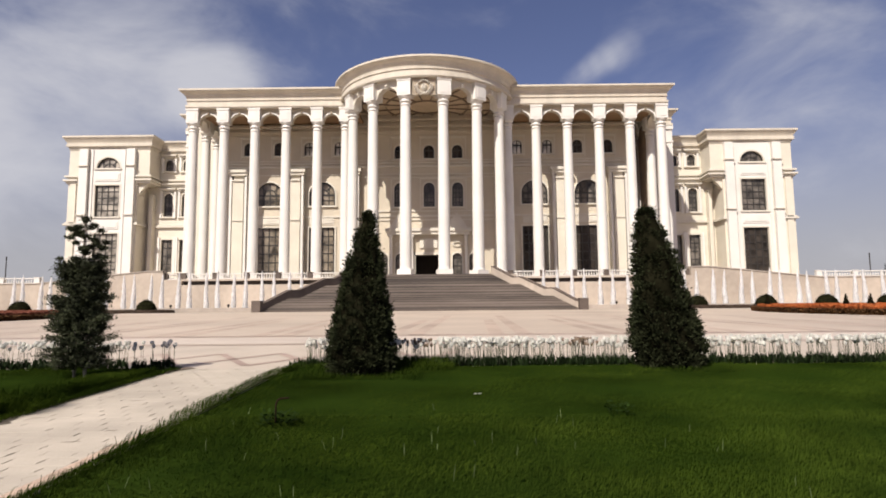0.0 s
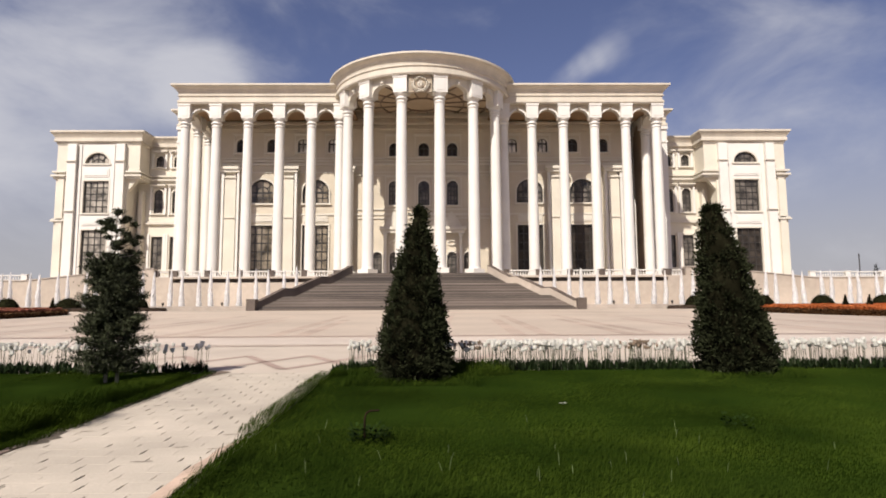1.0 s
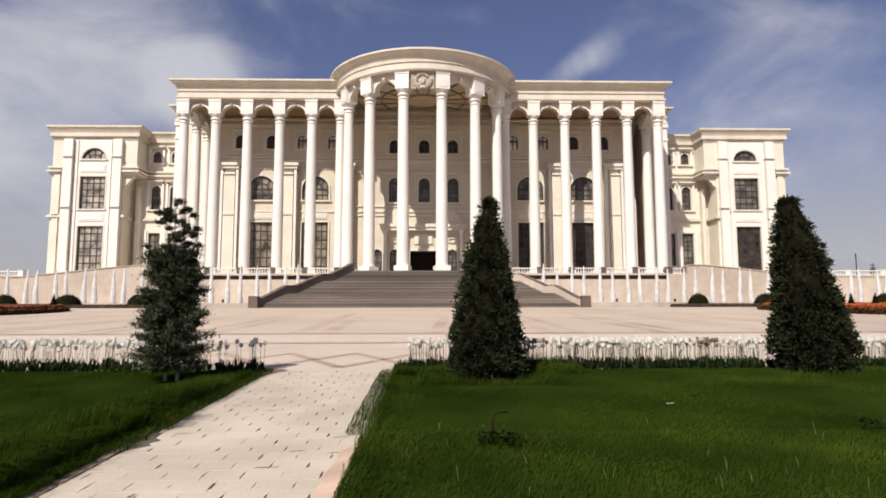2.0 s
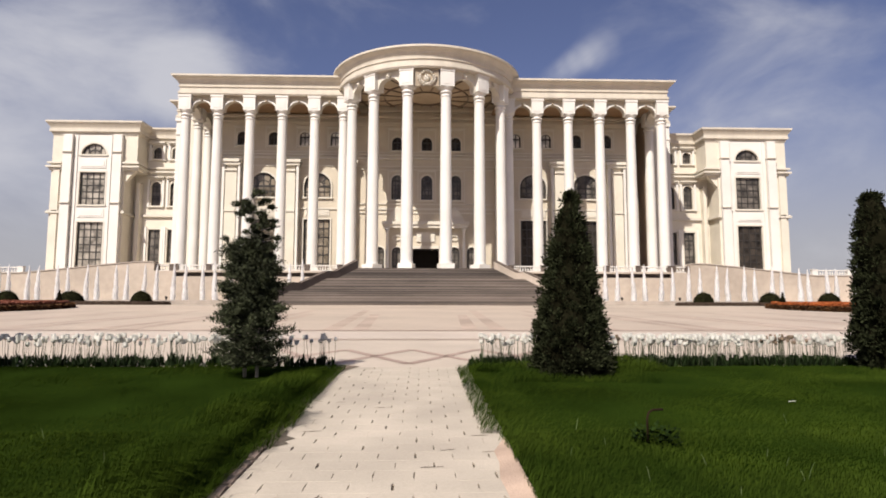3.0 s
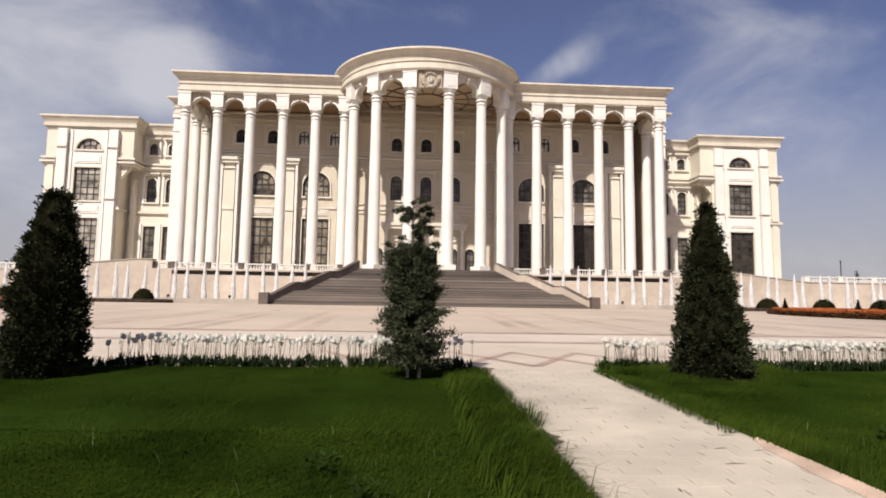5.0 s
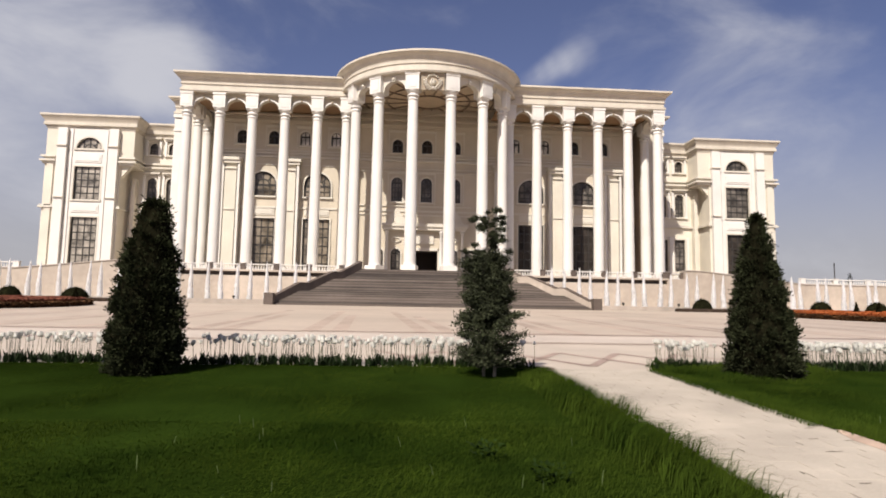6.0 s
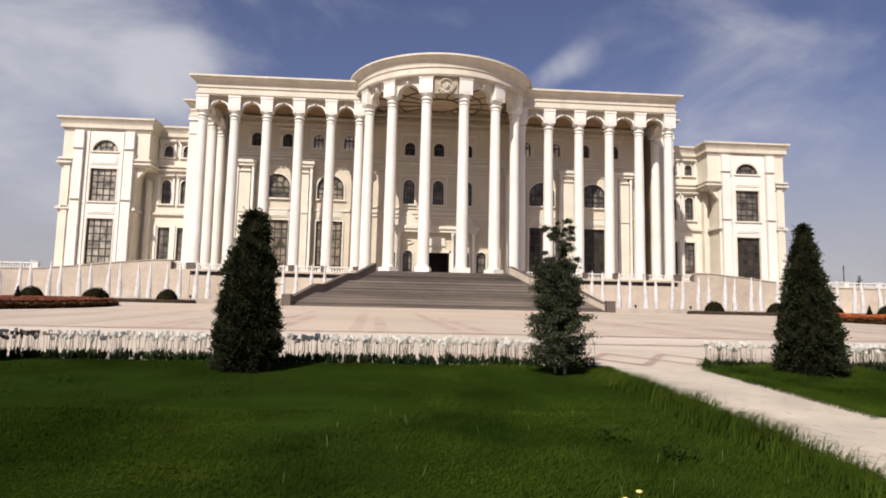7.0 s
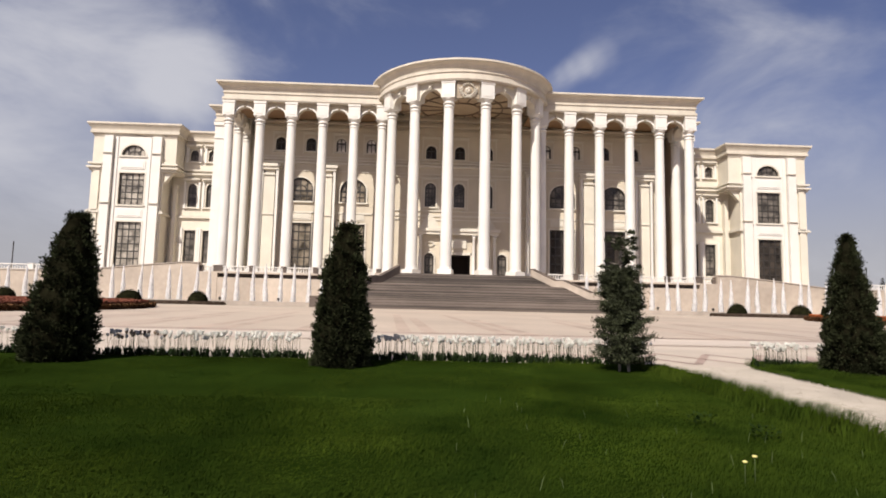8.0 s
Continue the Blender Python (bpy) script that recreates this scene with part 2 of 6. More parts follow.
# ---- mesh helpers ----
def box(bm, x0, x1, y0, y1, z0, z1):
    v = [bm.verts.new(p) for p in ((x0, y0, z0), (x1, y0, z0), (x1, y1, z0), (x0, y1, z0), (x0, y0, z1), (x1, y0, z1), (x1, y1, z1), (x0, y1, z1))]
    for f in ((3, 2, 1, 0), (4, 5, 6, 7), (0, 1, 5, 4), (1, 2, 6, 5), (2, 3, 7, 6), (3, 0, 4, 7)):
        bm.faces.new([v[i] for i in f])


def lathe(bm, profile, segs, cx=0.0, cy=0.0, cap=True):
    rings = [[bm.verts.new((cx + r * math.cos(2 * math.pi * i / segs), cy + r * math.sin(2 * math.pi * i / segs), z)) for i in range(segs)] for r, z in profile]
    for a, b in zip(rings, rings[1:]):
        for i in range(segs):
            f = bm.faces.new((a[i], a[(i + 1) % segs], b[(i + 1) % segs], b[i]))
            f.smooth = True
    if cap:
        bm.faces.new(rings[0][::-1])
        bm.faces.new(rings[-1])


def sweep(bm, path, profile, smooth=False):
    """Carry a closed profile of (outward, z) along an open plan path, mitred; outward is to the right of the way."""
    pts = [Vector(p) for p in path]
    rings = []
    for i, p in enumerate(pts):
        dirs = []
        if i > 0:
            dirs.append((p - pts[i - 1]).normalized())
        if i < len(pts) - 1:
            dirs.append((pts[i + 1] - p).normalized())
        nrm = [Vector((d.y, -d.x)) for d in dirs]
        n = sum(nrm, Vector((0, 0))).normalized()
        k = 1 / max(0.3, n.dot(nrm[0]))
        rings.append([bm.verts.new((p.x + n.x * o * k, p.y + n.y * o * k, z)) for o, z in profile])
    m = len(profile)
    for a, b in zip(rings, rings[1:]):
        for j in range(m):
            f = bm.faces.new((a[j], b[j], b[(j + 1) % m], a[(j + 1) % m]))
            f.smooth = smooth
    bm.faces.new(rings[0])
    bm.faces.new(rings[-1][::-1])


def prism(bm, poly, y0, y1):
    """A polygon in x and z, extruded from y0 to y1."""
    a = [bm.verts.new((x, y0, z)) for x, z in poly]
    b = [bm.verts.new((x, y1, z)) for x, z in poly]
    bm.faces.new(a)
    bm.faces.new(b[::-1])
    n = len(poly)
    for i in range(n):
        bm.faces.new((a[i], b[i], b[(i + 1) % n], a[(i + 1) % n]))


def arch_fill(bm, x0, x1, zs, zt, y0, y1, rise=None, n=14):
    """The stone above a round opening from x0 to x1 that springs at zs, up to zt: one connected solid."""
    c, r = (x0 + x1) / 2, (x1 - x0) / 2
    rise = r if rise is None else rise
    p = [(c - r * math.cos(math.pi * i / n), zs + rise * math.sin(math.pi * i / n)) for i in range(n + 1)]
    rows = [[bm.verts.new((x, y, z)) for x, z in pts] for y in (y0, y1) for pts in (p, [(x, zt + 0.0005) for x, _ in p])]
    fl, ft, bl, bt = rows
    for i in range(n):
        bm.faces.new((fl[i], fl[i + 1], ft[i + 1], ft[i]))
        bm.faces.new((bl[i], bt[i], bt[i + 1], bl[i + 1]))
        bm.faces.new((fl[i], bl[i], bl[i + 1], fl[i + 1]))
        bm.faces.new((ft[i], ft[i + 1], bt[i + 1], bt[i]))
    for i in (0, n):
        bm.faces.new((fl[i], ft[i], bt[i], bl[i]))


def pierced(bm, x0, x1, z0, z1, y0, y1, holes):
    """A wall with openings (x0, x1, z0, z1, arched) that go right through."""
    xs = sorted({x0, x1, *(h[0] for h in holes), *(h[1] for h in holes)})
    for xa, xb in zip(xs, xs[1:]):
        mid = (xa + xb) / 2
        gaps = sorted((h[2], h[3]) for h in holes if h[0] < mid < h[1])
        z = z0
        for ga, gb in gaps:
            if ga > z + 1e-4:
                box(bm, xa, xb, y0, y1, z, ga)
            z = gb
        if z1 > z + 1e-4:
            box(bm, xa, xb, y0, y1, z, z1)
    for h in holes:
        if h[4]:
            r = (h[1] - h[0]) / 2
            rise = min(r, h[3] - h[2])
            arch_fill(bm, h[0], h[1], h[3] - rise, h[3], y0, y1, rise)


def part(name, bm, material, parent=None, label=""):
    me = bpy.data.meshes.new(name)
    bmesh.ops.remove_doubles(bm, verts=bm.verts, dist=0.0003)
    bmesh.ops.recalc_face_normals(bm, faces=bm.faces) if len(bm.faces) < 60000 else None
    bm.to_mesh(me)
    bm.free()
    me.materials.append(material)
    ob = new(name, me)
    ob.parent = parent
    if label:
        ob["label"] = label
    return ob


def share(name, me, parent, m=None):
    ob = new(name, me)
    ob.parent = parent
    if m is not None:
        ob.matrix_basis = m
    return ob


def from_arrays(name, verts, faces, material, parent=None):
    me = bpy.data.meshes.new(name)
    me.from_pydata(verts, [], faces)
    me.materials.append(material)
    ob = new(name, me)
    ob.parent = parent
    return ob


def gz(y):
    """Height of the ground: it climbs gently from the walker to the palace."""
    if y < 13:
        return -0.26 + 0.04 * y
    if y < 20:
        return 0.26 + 0.0322 * (y - 13)
    return 0.4854 + 0.023577 * (y - 20) if y < 80 else 1.9


def corner(y):
    """How far a lawn's inner edge draws back where its far corner is rounded."""
    r, k = 0.35, y - (LAWN_Y1 - 0.35)
    return 0.0 if k <= 0 else r - math.sqrt(max(0.0, r * r - min(k, r) ** 2))


# ---- ground ----
CX = -3.7            # the palace's axis
YF, YB = 110.2, 118.0  # colonnade axis and the wall behind it
ZT = 7.6             # terrace floor
PATH_L, PATH_R = -5.66, -3.48
LAWN_Y1 = 14.2


def strip_sheet(name, x0, x1, ys, lift, material, nx=1):
    verts, faces = [], []
    for y in ys:
        for i in range(nx + 1):
            verts.append((x0 + (x1 - x0) * i / nx, y, gz(y) + lift))
    for r in range(len(ys) - 1):
        for i in range(nx):
            a = r * (nx + 1) + i
            faces.append((a, a + 1, a + nx + 2, a + nx + 1))
    return from_arrays(name, verts, faces, material)


tagged(strip_sheet("ground", -2500, 2500, [-600, -100, 0, 5, 10, 13, 20, 40, 60, 80, 130, 300, 900, 3200], -0.10, M_FIELD, 8), "dry level ground reaching to the horizon", "ground", kind="structure")
plaza_ob = tagged(strip_sheet("plaza", -190, 180, [14.03, 20, 40, 60, 80, 105], 0.0, M_PLAZA, 4), "sunlit beige and rose stone plaza", "plaza", kind="structure")
tagged(strip_sheet("apron", -30, 22, [14.03, 17, 20, 20.1], 0.003, M_APRON, 4), "pale stone apron between the lawns and the plaza", "pavement", kind="structure")
road_ob = tagged(strip_sheet("pavement", -60, 50, [-40, -10, 0, 3.2], 0.0, M_PLAZA, 2), "beige paved walk along the lawns", "pavement", kind="structure")


def band(x0, y0, x1, y1, w, m=None):
    """A flat inlaid strip between two plan points."""
    d = Vector((x1 - x0, y1 - y0))
    n = max(1, int(d.length / 12))
    k = Vector((-d.y, d.x)).normalized() * w / 2
    verts, faces = [], []
    for i in range(n + 1):
        p = Vector((x0, y0)) + d * i / n
        for s in (-1, 1):
            q = p + k * s
            verts.append((q.x, q.y, gz(q.y) + (0.005 if m else 0.009)))
    for i in range(n):
        faces.append((2 * i, 2 * i + 1, 2 * i + 3, 2 * i + 2))
    return from_arrays("inlay", verts, faces, m or M_INLAY, plaza_ob)


def inlays():
    ax = -4.48
    band(-120, 20.3, 110, 20.3, 0.26)
    band(-120, 22.5, 110, 22.5, 3.4, M_LIGHT)
    band(-120, 24.9, 110, 24.9, 0.55)
    band(-120, 62.0, 110, 62.0, 0.9, M_ROSE)
    # two crossing zigzags that make a chain of diamonds across the path's end
    for k in range(-3, 3):
        xa = ax + k * 1.51
        for s in (-1, 1):
            band(xa, 15.97 - 1.39 * s, xa + 1.51, 15.97 + 1.39 * s, 0.21)
    # long broad strokes that fan out towards the stairs, in pairs
    for k in range(-12, 12):
        u = 2.0 + 4.2 * abs(k + 0.5) - 2.1
        s = 1 if k >= 0 else -1
        for q, y0, y1 in ((0.0, 25.4, 43.0), (1.05, 25.4, 54.0)):
            band(ax + s * (u + q), y0, ax + s * (u + q + 0.045 * (y1 - y0)), y1, 0.6, M_ROSE)


inlays()


# ---- lawns, path ----
def lawn(name, x0, x1, y0, y1, inner):
    """Turf sheet with a soft lip; inner tells which side lies along the path."""
    bm = bmesh.new()
    ys = [y0 + (y1 - y0) * i / 40 for i in range(41)]
    nx = 60
    grid = []
    for j, y in enumerate(ys):
        xa = x0 + (corner(y) if inner < 0 else 0)
        xb = x1 - (corner(y) if inner > 0 else 0)
        grid.append([bm.verts.new((xa + (xb - xa) * i / nx, y, gz(y) + (0.032 if 0 < i < nx and 0 < j < 40 else -0.03) + 0.02 * noise.noise((xa + (xb - xa) * i / nx, y, 0)))) for i in range(nx + 1)])
    for a, b in zip(grid, grid[1:]):
        for i in range(nx):
            f = bm.faces.new((a[i], a[i + 1], b[i + 1], b[i]))
            f.smooth = True
    return tagged(part(name, bm, M_TURF), "dark green mown lawn beside the paved path", "lawn", kind="structure")


lawn("lawn_west", -42.0, PATH_L - 0.07, 3.2, LAWN_Y1, 1)
lawn("lawn_east", PATH_R + 0.02, 36.0, 3.2, LAWN_Y1, -1)


def grass(name, x0, x1, y0, y1, per_m2, h, seed, label, bent=True):
    """Thousands of bent blades, one mesh."""
    rng = np.random.default_rng(seed)
    n = int((x1 - x0) * (y1 - y0) * per_m2)
    x, y = rng.uniform(x0, x1, n), rng.uniform(y0, y1, n)
    k = np.clip(y - (LAWN_Y1 - 0.35), 0, 0.35)
    back = 0.35 - np.sqrt(0.1225 - k * k)
    keep = (x < PATH_L + 0.13 - back) | (x > PATH_R - 0.17 + back) | (y > LAWN_Y1)
    keep &= (x < -4.5) | (x > PATH_R - 0.17 + 0.19 * np.clip((8.9 - y) / 0.6, 0, 1))
    x, y = x[keep], y[keep]
    n = len(x)
    patch = 0.7 + 0.6 * (0.5 + 0.5 * np.sin(x * 1.9 + 1.3 * np.sin(y * 1.1)) * np.cos(y * 1.6 + np.sin(x * 0.8)))
    hh = h * rng.uniform(0.55, 1.25, n) * patch
    ang, lean = rng.normal(0.1, 0.5, n), rng.uniform(0.6, 1.3, n)      # most blades bow away from the sun, to the east
    w = rng.uniform(0.0022, 0.0048, n)
    z = np.where(y < 13, -0.26 + 0.04 * y, 0.26 + 0.0322 * (y - 13)) + 0.012
    dx, dy = np.cos(ang), np.sin(ang)
    px, py = -dy * w, dx * w
    tip = np.stack((x + dx * hh * lean, y + dy * hh * lean, z + hh * (1 - 0.42 * lean)), 1)
    foot = (np.stack((x - px, y - py, z), 1), np.stack((x + px, y + py, z), 1))
    if bent:
        mx, my, mz = x + dx * hh * lean * 0.3, y + dy * hh * lean * 0.3, z + hh * 0.6
        v = np.stack((*foot, np.stack((mx + px * 0.8, my + py * 0.8, mz), 1), np.stack((mx - px * 0.8, my - py * 0.8, mz), 1), tip), 1)
        order, starts = [0, 1, 2, 3, 3, 2, 4], [0, 4]
    else:
        v = np.stack((*foot, tip), 1)
        order, starts = [0, 1, 2], [0]
    each, k = v.shape[1], len(order)
    me = bpy.data.meshes.new(name)
    me.vertices.add(n * each)
    me.vertices.foreach_set("co", v.ravel())
    me.loops.add(n * k)
    me.loops.foreach_set("vertex_index", (np.arange(n)[:, None] * each + np.array(order)).ravel().astype(np.int32))
    me.polygons.add(n * len(starts))
    me.polygons.foreach_set("loop_start", (np.arange(n)[:, None] * k + np.array(starts)).ravel().astype(np.int32))
    me.update(calc_edges=True)
    me.materials.append(M_BLADE)
    return tagged(new(name, me), label, "grass", kind="stuff")


grass("grass", -22.0, PATH_L - 0.03, 3.25, 9.0, 2900, 0.07, 1, "short green grass blades of the lawn")
grass("grass", PATH_R + 0.02, 9.0, 4.0, 9.0, 2900, 0.07, 2, "short green grass blades of the lawn")
grass("grass", -26.0, PATH_L - 0.03, 9.0, 14.2, 2800, 0.07, 3, "short green grass blades of the lawn", False)
grass("grass", PATH_R + 0.03, 16.0, 9.0, 14.2, 2800, 0.07, 4, "short green grass blades of the lawn", False)
# taller unmown fringe hanging over the path
FRINGE = "longer grass hanging over the path's edge"
grass("grass", PATH_L - 0.14, PATH_L + 0.08, 8.3, 14.0, 1600, 0.10, 5, FRINGE)
grass("grass", PATH_L - 0.18, PATH_L - 0.03, 3.3, 8.3, 1000, 0.12, 11, FRINGE)
grass("grass", PATH_R - 0.16, PATH_R + 0.14, 9.0, 13.9, 1600, 0.10, 6, FRINGE)
grass("grass", PATH_R + 0.0, PATH_R + 0.2, 3.3, 8.8, 1000, 0.13, 9, FRINGE)
grass("grass", PATH_R + 0.05, PATH_R + 1.3, 13.3, 14.2, 750, 0.13, 10, "taller unmown grass at the lawn's corner")
grass("grass", PATH_R + 0.2, PATH_R + 1.4, 14.2, 14.65, 750, 0.14, 12, "taller unmown grass at the lawn's corner")
grass("grass", PATH_R + 0.1, PATH_R + 3.4, 13.2, 14.6, 1300, 0.22, 13, "taller unmown grass among the tulips at the lawn's corner")
grass("grass", PATH_R + 0.5, PATH_R + 2.8, 12.0, 13.2, 1200, 0.17, 15, "taller unmown grass round the foot of the thuja")
grass("grass", 3.1, 5.3, 12.6, 13.5, 1200, 0.16, 16, "taller unmown grass round the foot of the thuja")
grass("grass", PATH_L - 3.0, PATH_L - 0.1, 12.9, 14.0, 500, 0.12, 14, "taller unmown grass before the tulips")
grass("grass", PATH_L - 0.85, PATH_L - 0.30, 7.0, 11.0, 1500, 0.33, 17, "tall unmown grass along the path's edge")
grass("grass", PATH_L - 0.80, PATH_L - 0.18, 11.0, 13.4, 1500, 0.22, 18, "tall unmown grass along the path's edge")
grass("grass", PATH_L - 0.75, PATH_L - 0.28, 3.3, 7.0, 1300, 0.30, 19, "tall unmown grass along the path's edge")
grass("grass", PATH_R - 0.02, PATH_R + 0.25, 3.3, 9.0, 260, 0.22, 20, "ragged grass along the path's edge")
grass("grass", PATH_L - 0.22, PATH_L + 0.12, 9.25, 9.95, 900, 0.30, 7, "tall tuft of grass at the path's edge")
grass("grass", PATH_L - 0.12, PATH_L + 0.0, 5.0, 7.9, 110, 0.26, 8, "tall ragged grass along the path's edge")


# ---- palace ----
palace = tagged(new("palace"), "three-storey cream and white stone palace with a round columned portico", "palace", kind="")


def PX(r):
    return CX + r


COL = [(-42.15, YF), (-36.6, YF), (-31.0, YF), (-25.35, YF), (-19.7, YF), (19.7, YF), (25.35, YF), (31.0, YF), (36.6, YF), (42.15, YF)]
RC, RYC = 14.5, 113.4     # rotunda


def column_mesh(r0, r1, z0, z1, blk, zb, zt):
    """Base, shaft with entasis, capital and impost block, as separate part meshes round the axis at 0, 0."""
    out = {}
    bm = bmesh.new()
    box(bm, -r0 * 1.2, r0 * 1.2, -r0 * 1.2, r0 * 1.2, z0, z0 + 0.95)
    lathe(bm, [(r0 * 1.06, z0 + 0.95), (r0 * 1.1, z0 + 1.03), (r0 * 1.06, z0 + 1.12), (r0 * 1.0, z0 + 1.14), (r0 * 1.04, z0 + 1.24), (r0 * 1.0, z0 + 1.35)], 28, cap=False)
    out["base"] = bm
    bm = bmesh.new()
    prof = []
    for i in range(9):
        s = i / 8
        prof.append((r0 + (r1 - r0) * (s ** 1.6), z0 + 1.35 + (z1 - z0 - 1.35) * s))
    lathe(bm, prof, 28, cap=False)
    out["shaft"] = bm
    bm = bmesh.new()
    lathe(bm, [(r1, z1), (r1 * 1.13, z1 + 0.06), (r1 * 1.13, z1 + 0.2), (r1 * 0.97, z1 + 0.26), (r1 * 0.97, zb - 1.0), (r1 * 1.2, zb - 0.97), (r1 * 1.23, zb - 0.86), (r1 * 1.2, zb - 0.74), (r1 * 0.95, zb - 0.7), (r1 * 0.95, zb - 0.42), (r1 * 1.1, zb - 0.34), (r1 * 1.34, zb - 0.16), (r1 * 1.34, zb)], 28, cap=False)
    out["capital"] = bm
    bm = bmesh.new()
    box(bm, -blk, blk, -blk, blk, zb, zt - 0.35)
    box(bm, -blk - 0.09, blk + 0.09, -blk - 0.09, blk + 0.09, zt - 0.35, zt)
    box(bm, -blk * 0.62, blk * 0.62, -blk - 0.05, -blk, zb + 0.35, zt - 0.7)
    out["block"] = bm
    return out


def build_column(r0, r1, z0, z1, blk, zb, zt, spots):
    """First column from its meshes; the others share them."""
    meshes = {}
    for i, (x, y, a) in enumerate(spots):
        if i == 0:
            for k, bm in column_mesh(r0, r1, z0, z1, blk, zb, zt).items():
                me = bpy.data.meshes.new(k)
                bmesh.ops.recalc_face_normals(bm, faces=bm.faces)
                bm.to_mesh(me)
                bm.free()
                me.materials.append(M_WHITE)
                meshes[k] = me
        sh = share("column", meshes["shaft"], palace, pose(x, y, 0, 0, 0, a))
        for k in ("base", "capital", "block"):
            share(k, meshes[k], sh)


build_column(0.93, 0.78, ZT, 34.5, 1.05, 36.1, 38.7, [(PX(r), y, 0) for r, y in COL])
ROT = []
for k in (-2.5, -1.5, -0.5, 0.5, 1.5, 2.5):
    a = radians(24.4) * k
    ROT.append((PX(RC * math.sin(a)), RYC - RC * math.cos(a), math.degrees(a)))
build_column(0.95, 0.80, ZT, 35.2, 1.12, 36.8, 39.6, ROT)
# corner columns where the round portico meets the front, and those of the open flanks
build_column(0.93, 0.78, ZT, 34.5, 1.05, 36.1, 38.7, [(PX(s * 14.6), YF, 0) for s in (-1, 1)])
build_column(0.92, 0.77, ZT, 34.5, 1.02, 36.1, 38.7, [(PX(s * 42.15), y, 0) for s in (-1, 1) for y in (116.2, 121.8)])


def arcade():
    """Round arches between the impost blocks, with a scrolled keystone each."""
    xs = [r for r, _ in COL]
    for i, (a, b) in enumerate(zip(xs, xs[1:])):
        if i == 4:
            continue
        bm = bmesh.new()
        x0, x1 = PX(a) + 1.05, PX(b) - 1.05
        # spandrel in the shade-toned stone, for the shadow under the entablature
        arch_fill(bm, x0, x1, 35.95, 38.7, YF - 0.1, YF + 0.75, 1.85, 16)
        archivolt(part("arch", bm, M_INNER, palace), x0, x1, 35.95, 1.85, YF - 0.48)
        keystone((x0 + x1) / 2, YF - 0.48, 37.75)
    for s in (-1, 1):
        a, b = sorted((PX(s * 14.6), PX(s * 19.7)))
        bm = bmesh.new()
        arch_fill(bm, a + 1.05, b - 1.05, 35.95, 38.7, YF - 0.1, YF + 0.75, 1.7, 16)
        archivolt(part("arch", bm, M_INNER, palace), a + 1.05, b - 1.05, 35.95, 1.7, YF - 0.48)
        keystone((a + b) / 2, YF - 0.48, 37.6)
        for y0, y1 in ((YF, 116.2), (116.2, 121.8)):
            bm = bmesh.new()
            arch_fill(bm, y0 + 1.04, y1 - 1.04, 35.95, 38.7, -0.75, 0.75, 1.6, 12)
            ob = part("arch", bm, M_TRIM, palace)
            ob.matrix_basis = Matrix(((0, -1, 0, PX(s * 42.15)), (1, 0, 0, 0), (0, 0, 1, 0), (0, 0, 0, 1)))


def archivolt(arch, x0, x1, zs, rise, y):
    """Raised moulding round an arch's edge."""
    bm = bmesh.new()
    c, r, n = (x0 + x1) / 2, (x1 - x0) / 2, 16
    rings = []
    for i in range(n + 1):
        ca, sa = math.cos(math.pi * i / n), math.sin(math.pi * i / n)
        rings.append([bm.verts.new((c - (r + o) * ca if 0 < i < n else c - r * ca, yy, zs + (rise + o) * sa)) for o, yy in ((0.01, YF - 0.103), (0.01, y), (0.16, y), (0.2, y + 0.12), (0.3, y + 0.12), (0.3, YF - 0.103))])
    for a, b in zip(rings, rings[1:]):
        for k in range(5):
            bm.faces.new((a[k], b[k], b[k + 1], a[k + 1]))
    part("archivolt", bm, M_WHITE, arch)


def keystone(x, y, z):
    bm = bmesh.new()
    prism(bm, [(x - 0.15, z - 0.08), (x + 0.15, z - 0.08), (x + 0.22, z + 0.45), (x - 0.22, z + 0.45)], y - 0.12, y)
    lathe(bm, [(0.02, z + 0.0), (0.13, z + 0.08), (0.16, z + 0.18), (0.13, z + 0.3), (0.02, z + 0.36)], 10, x, y - 0.13)
    part("keystone", bm, M_EMBLEM, palace)


arcade()


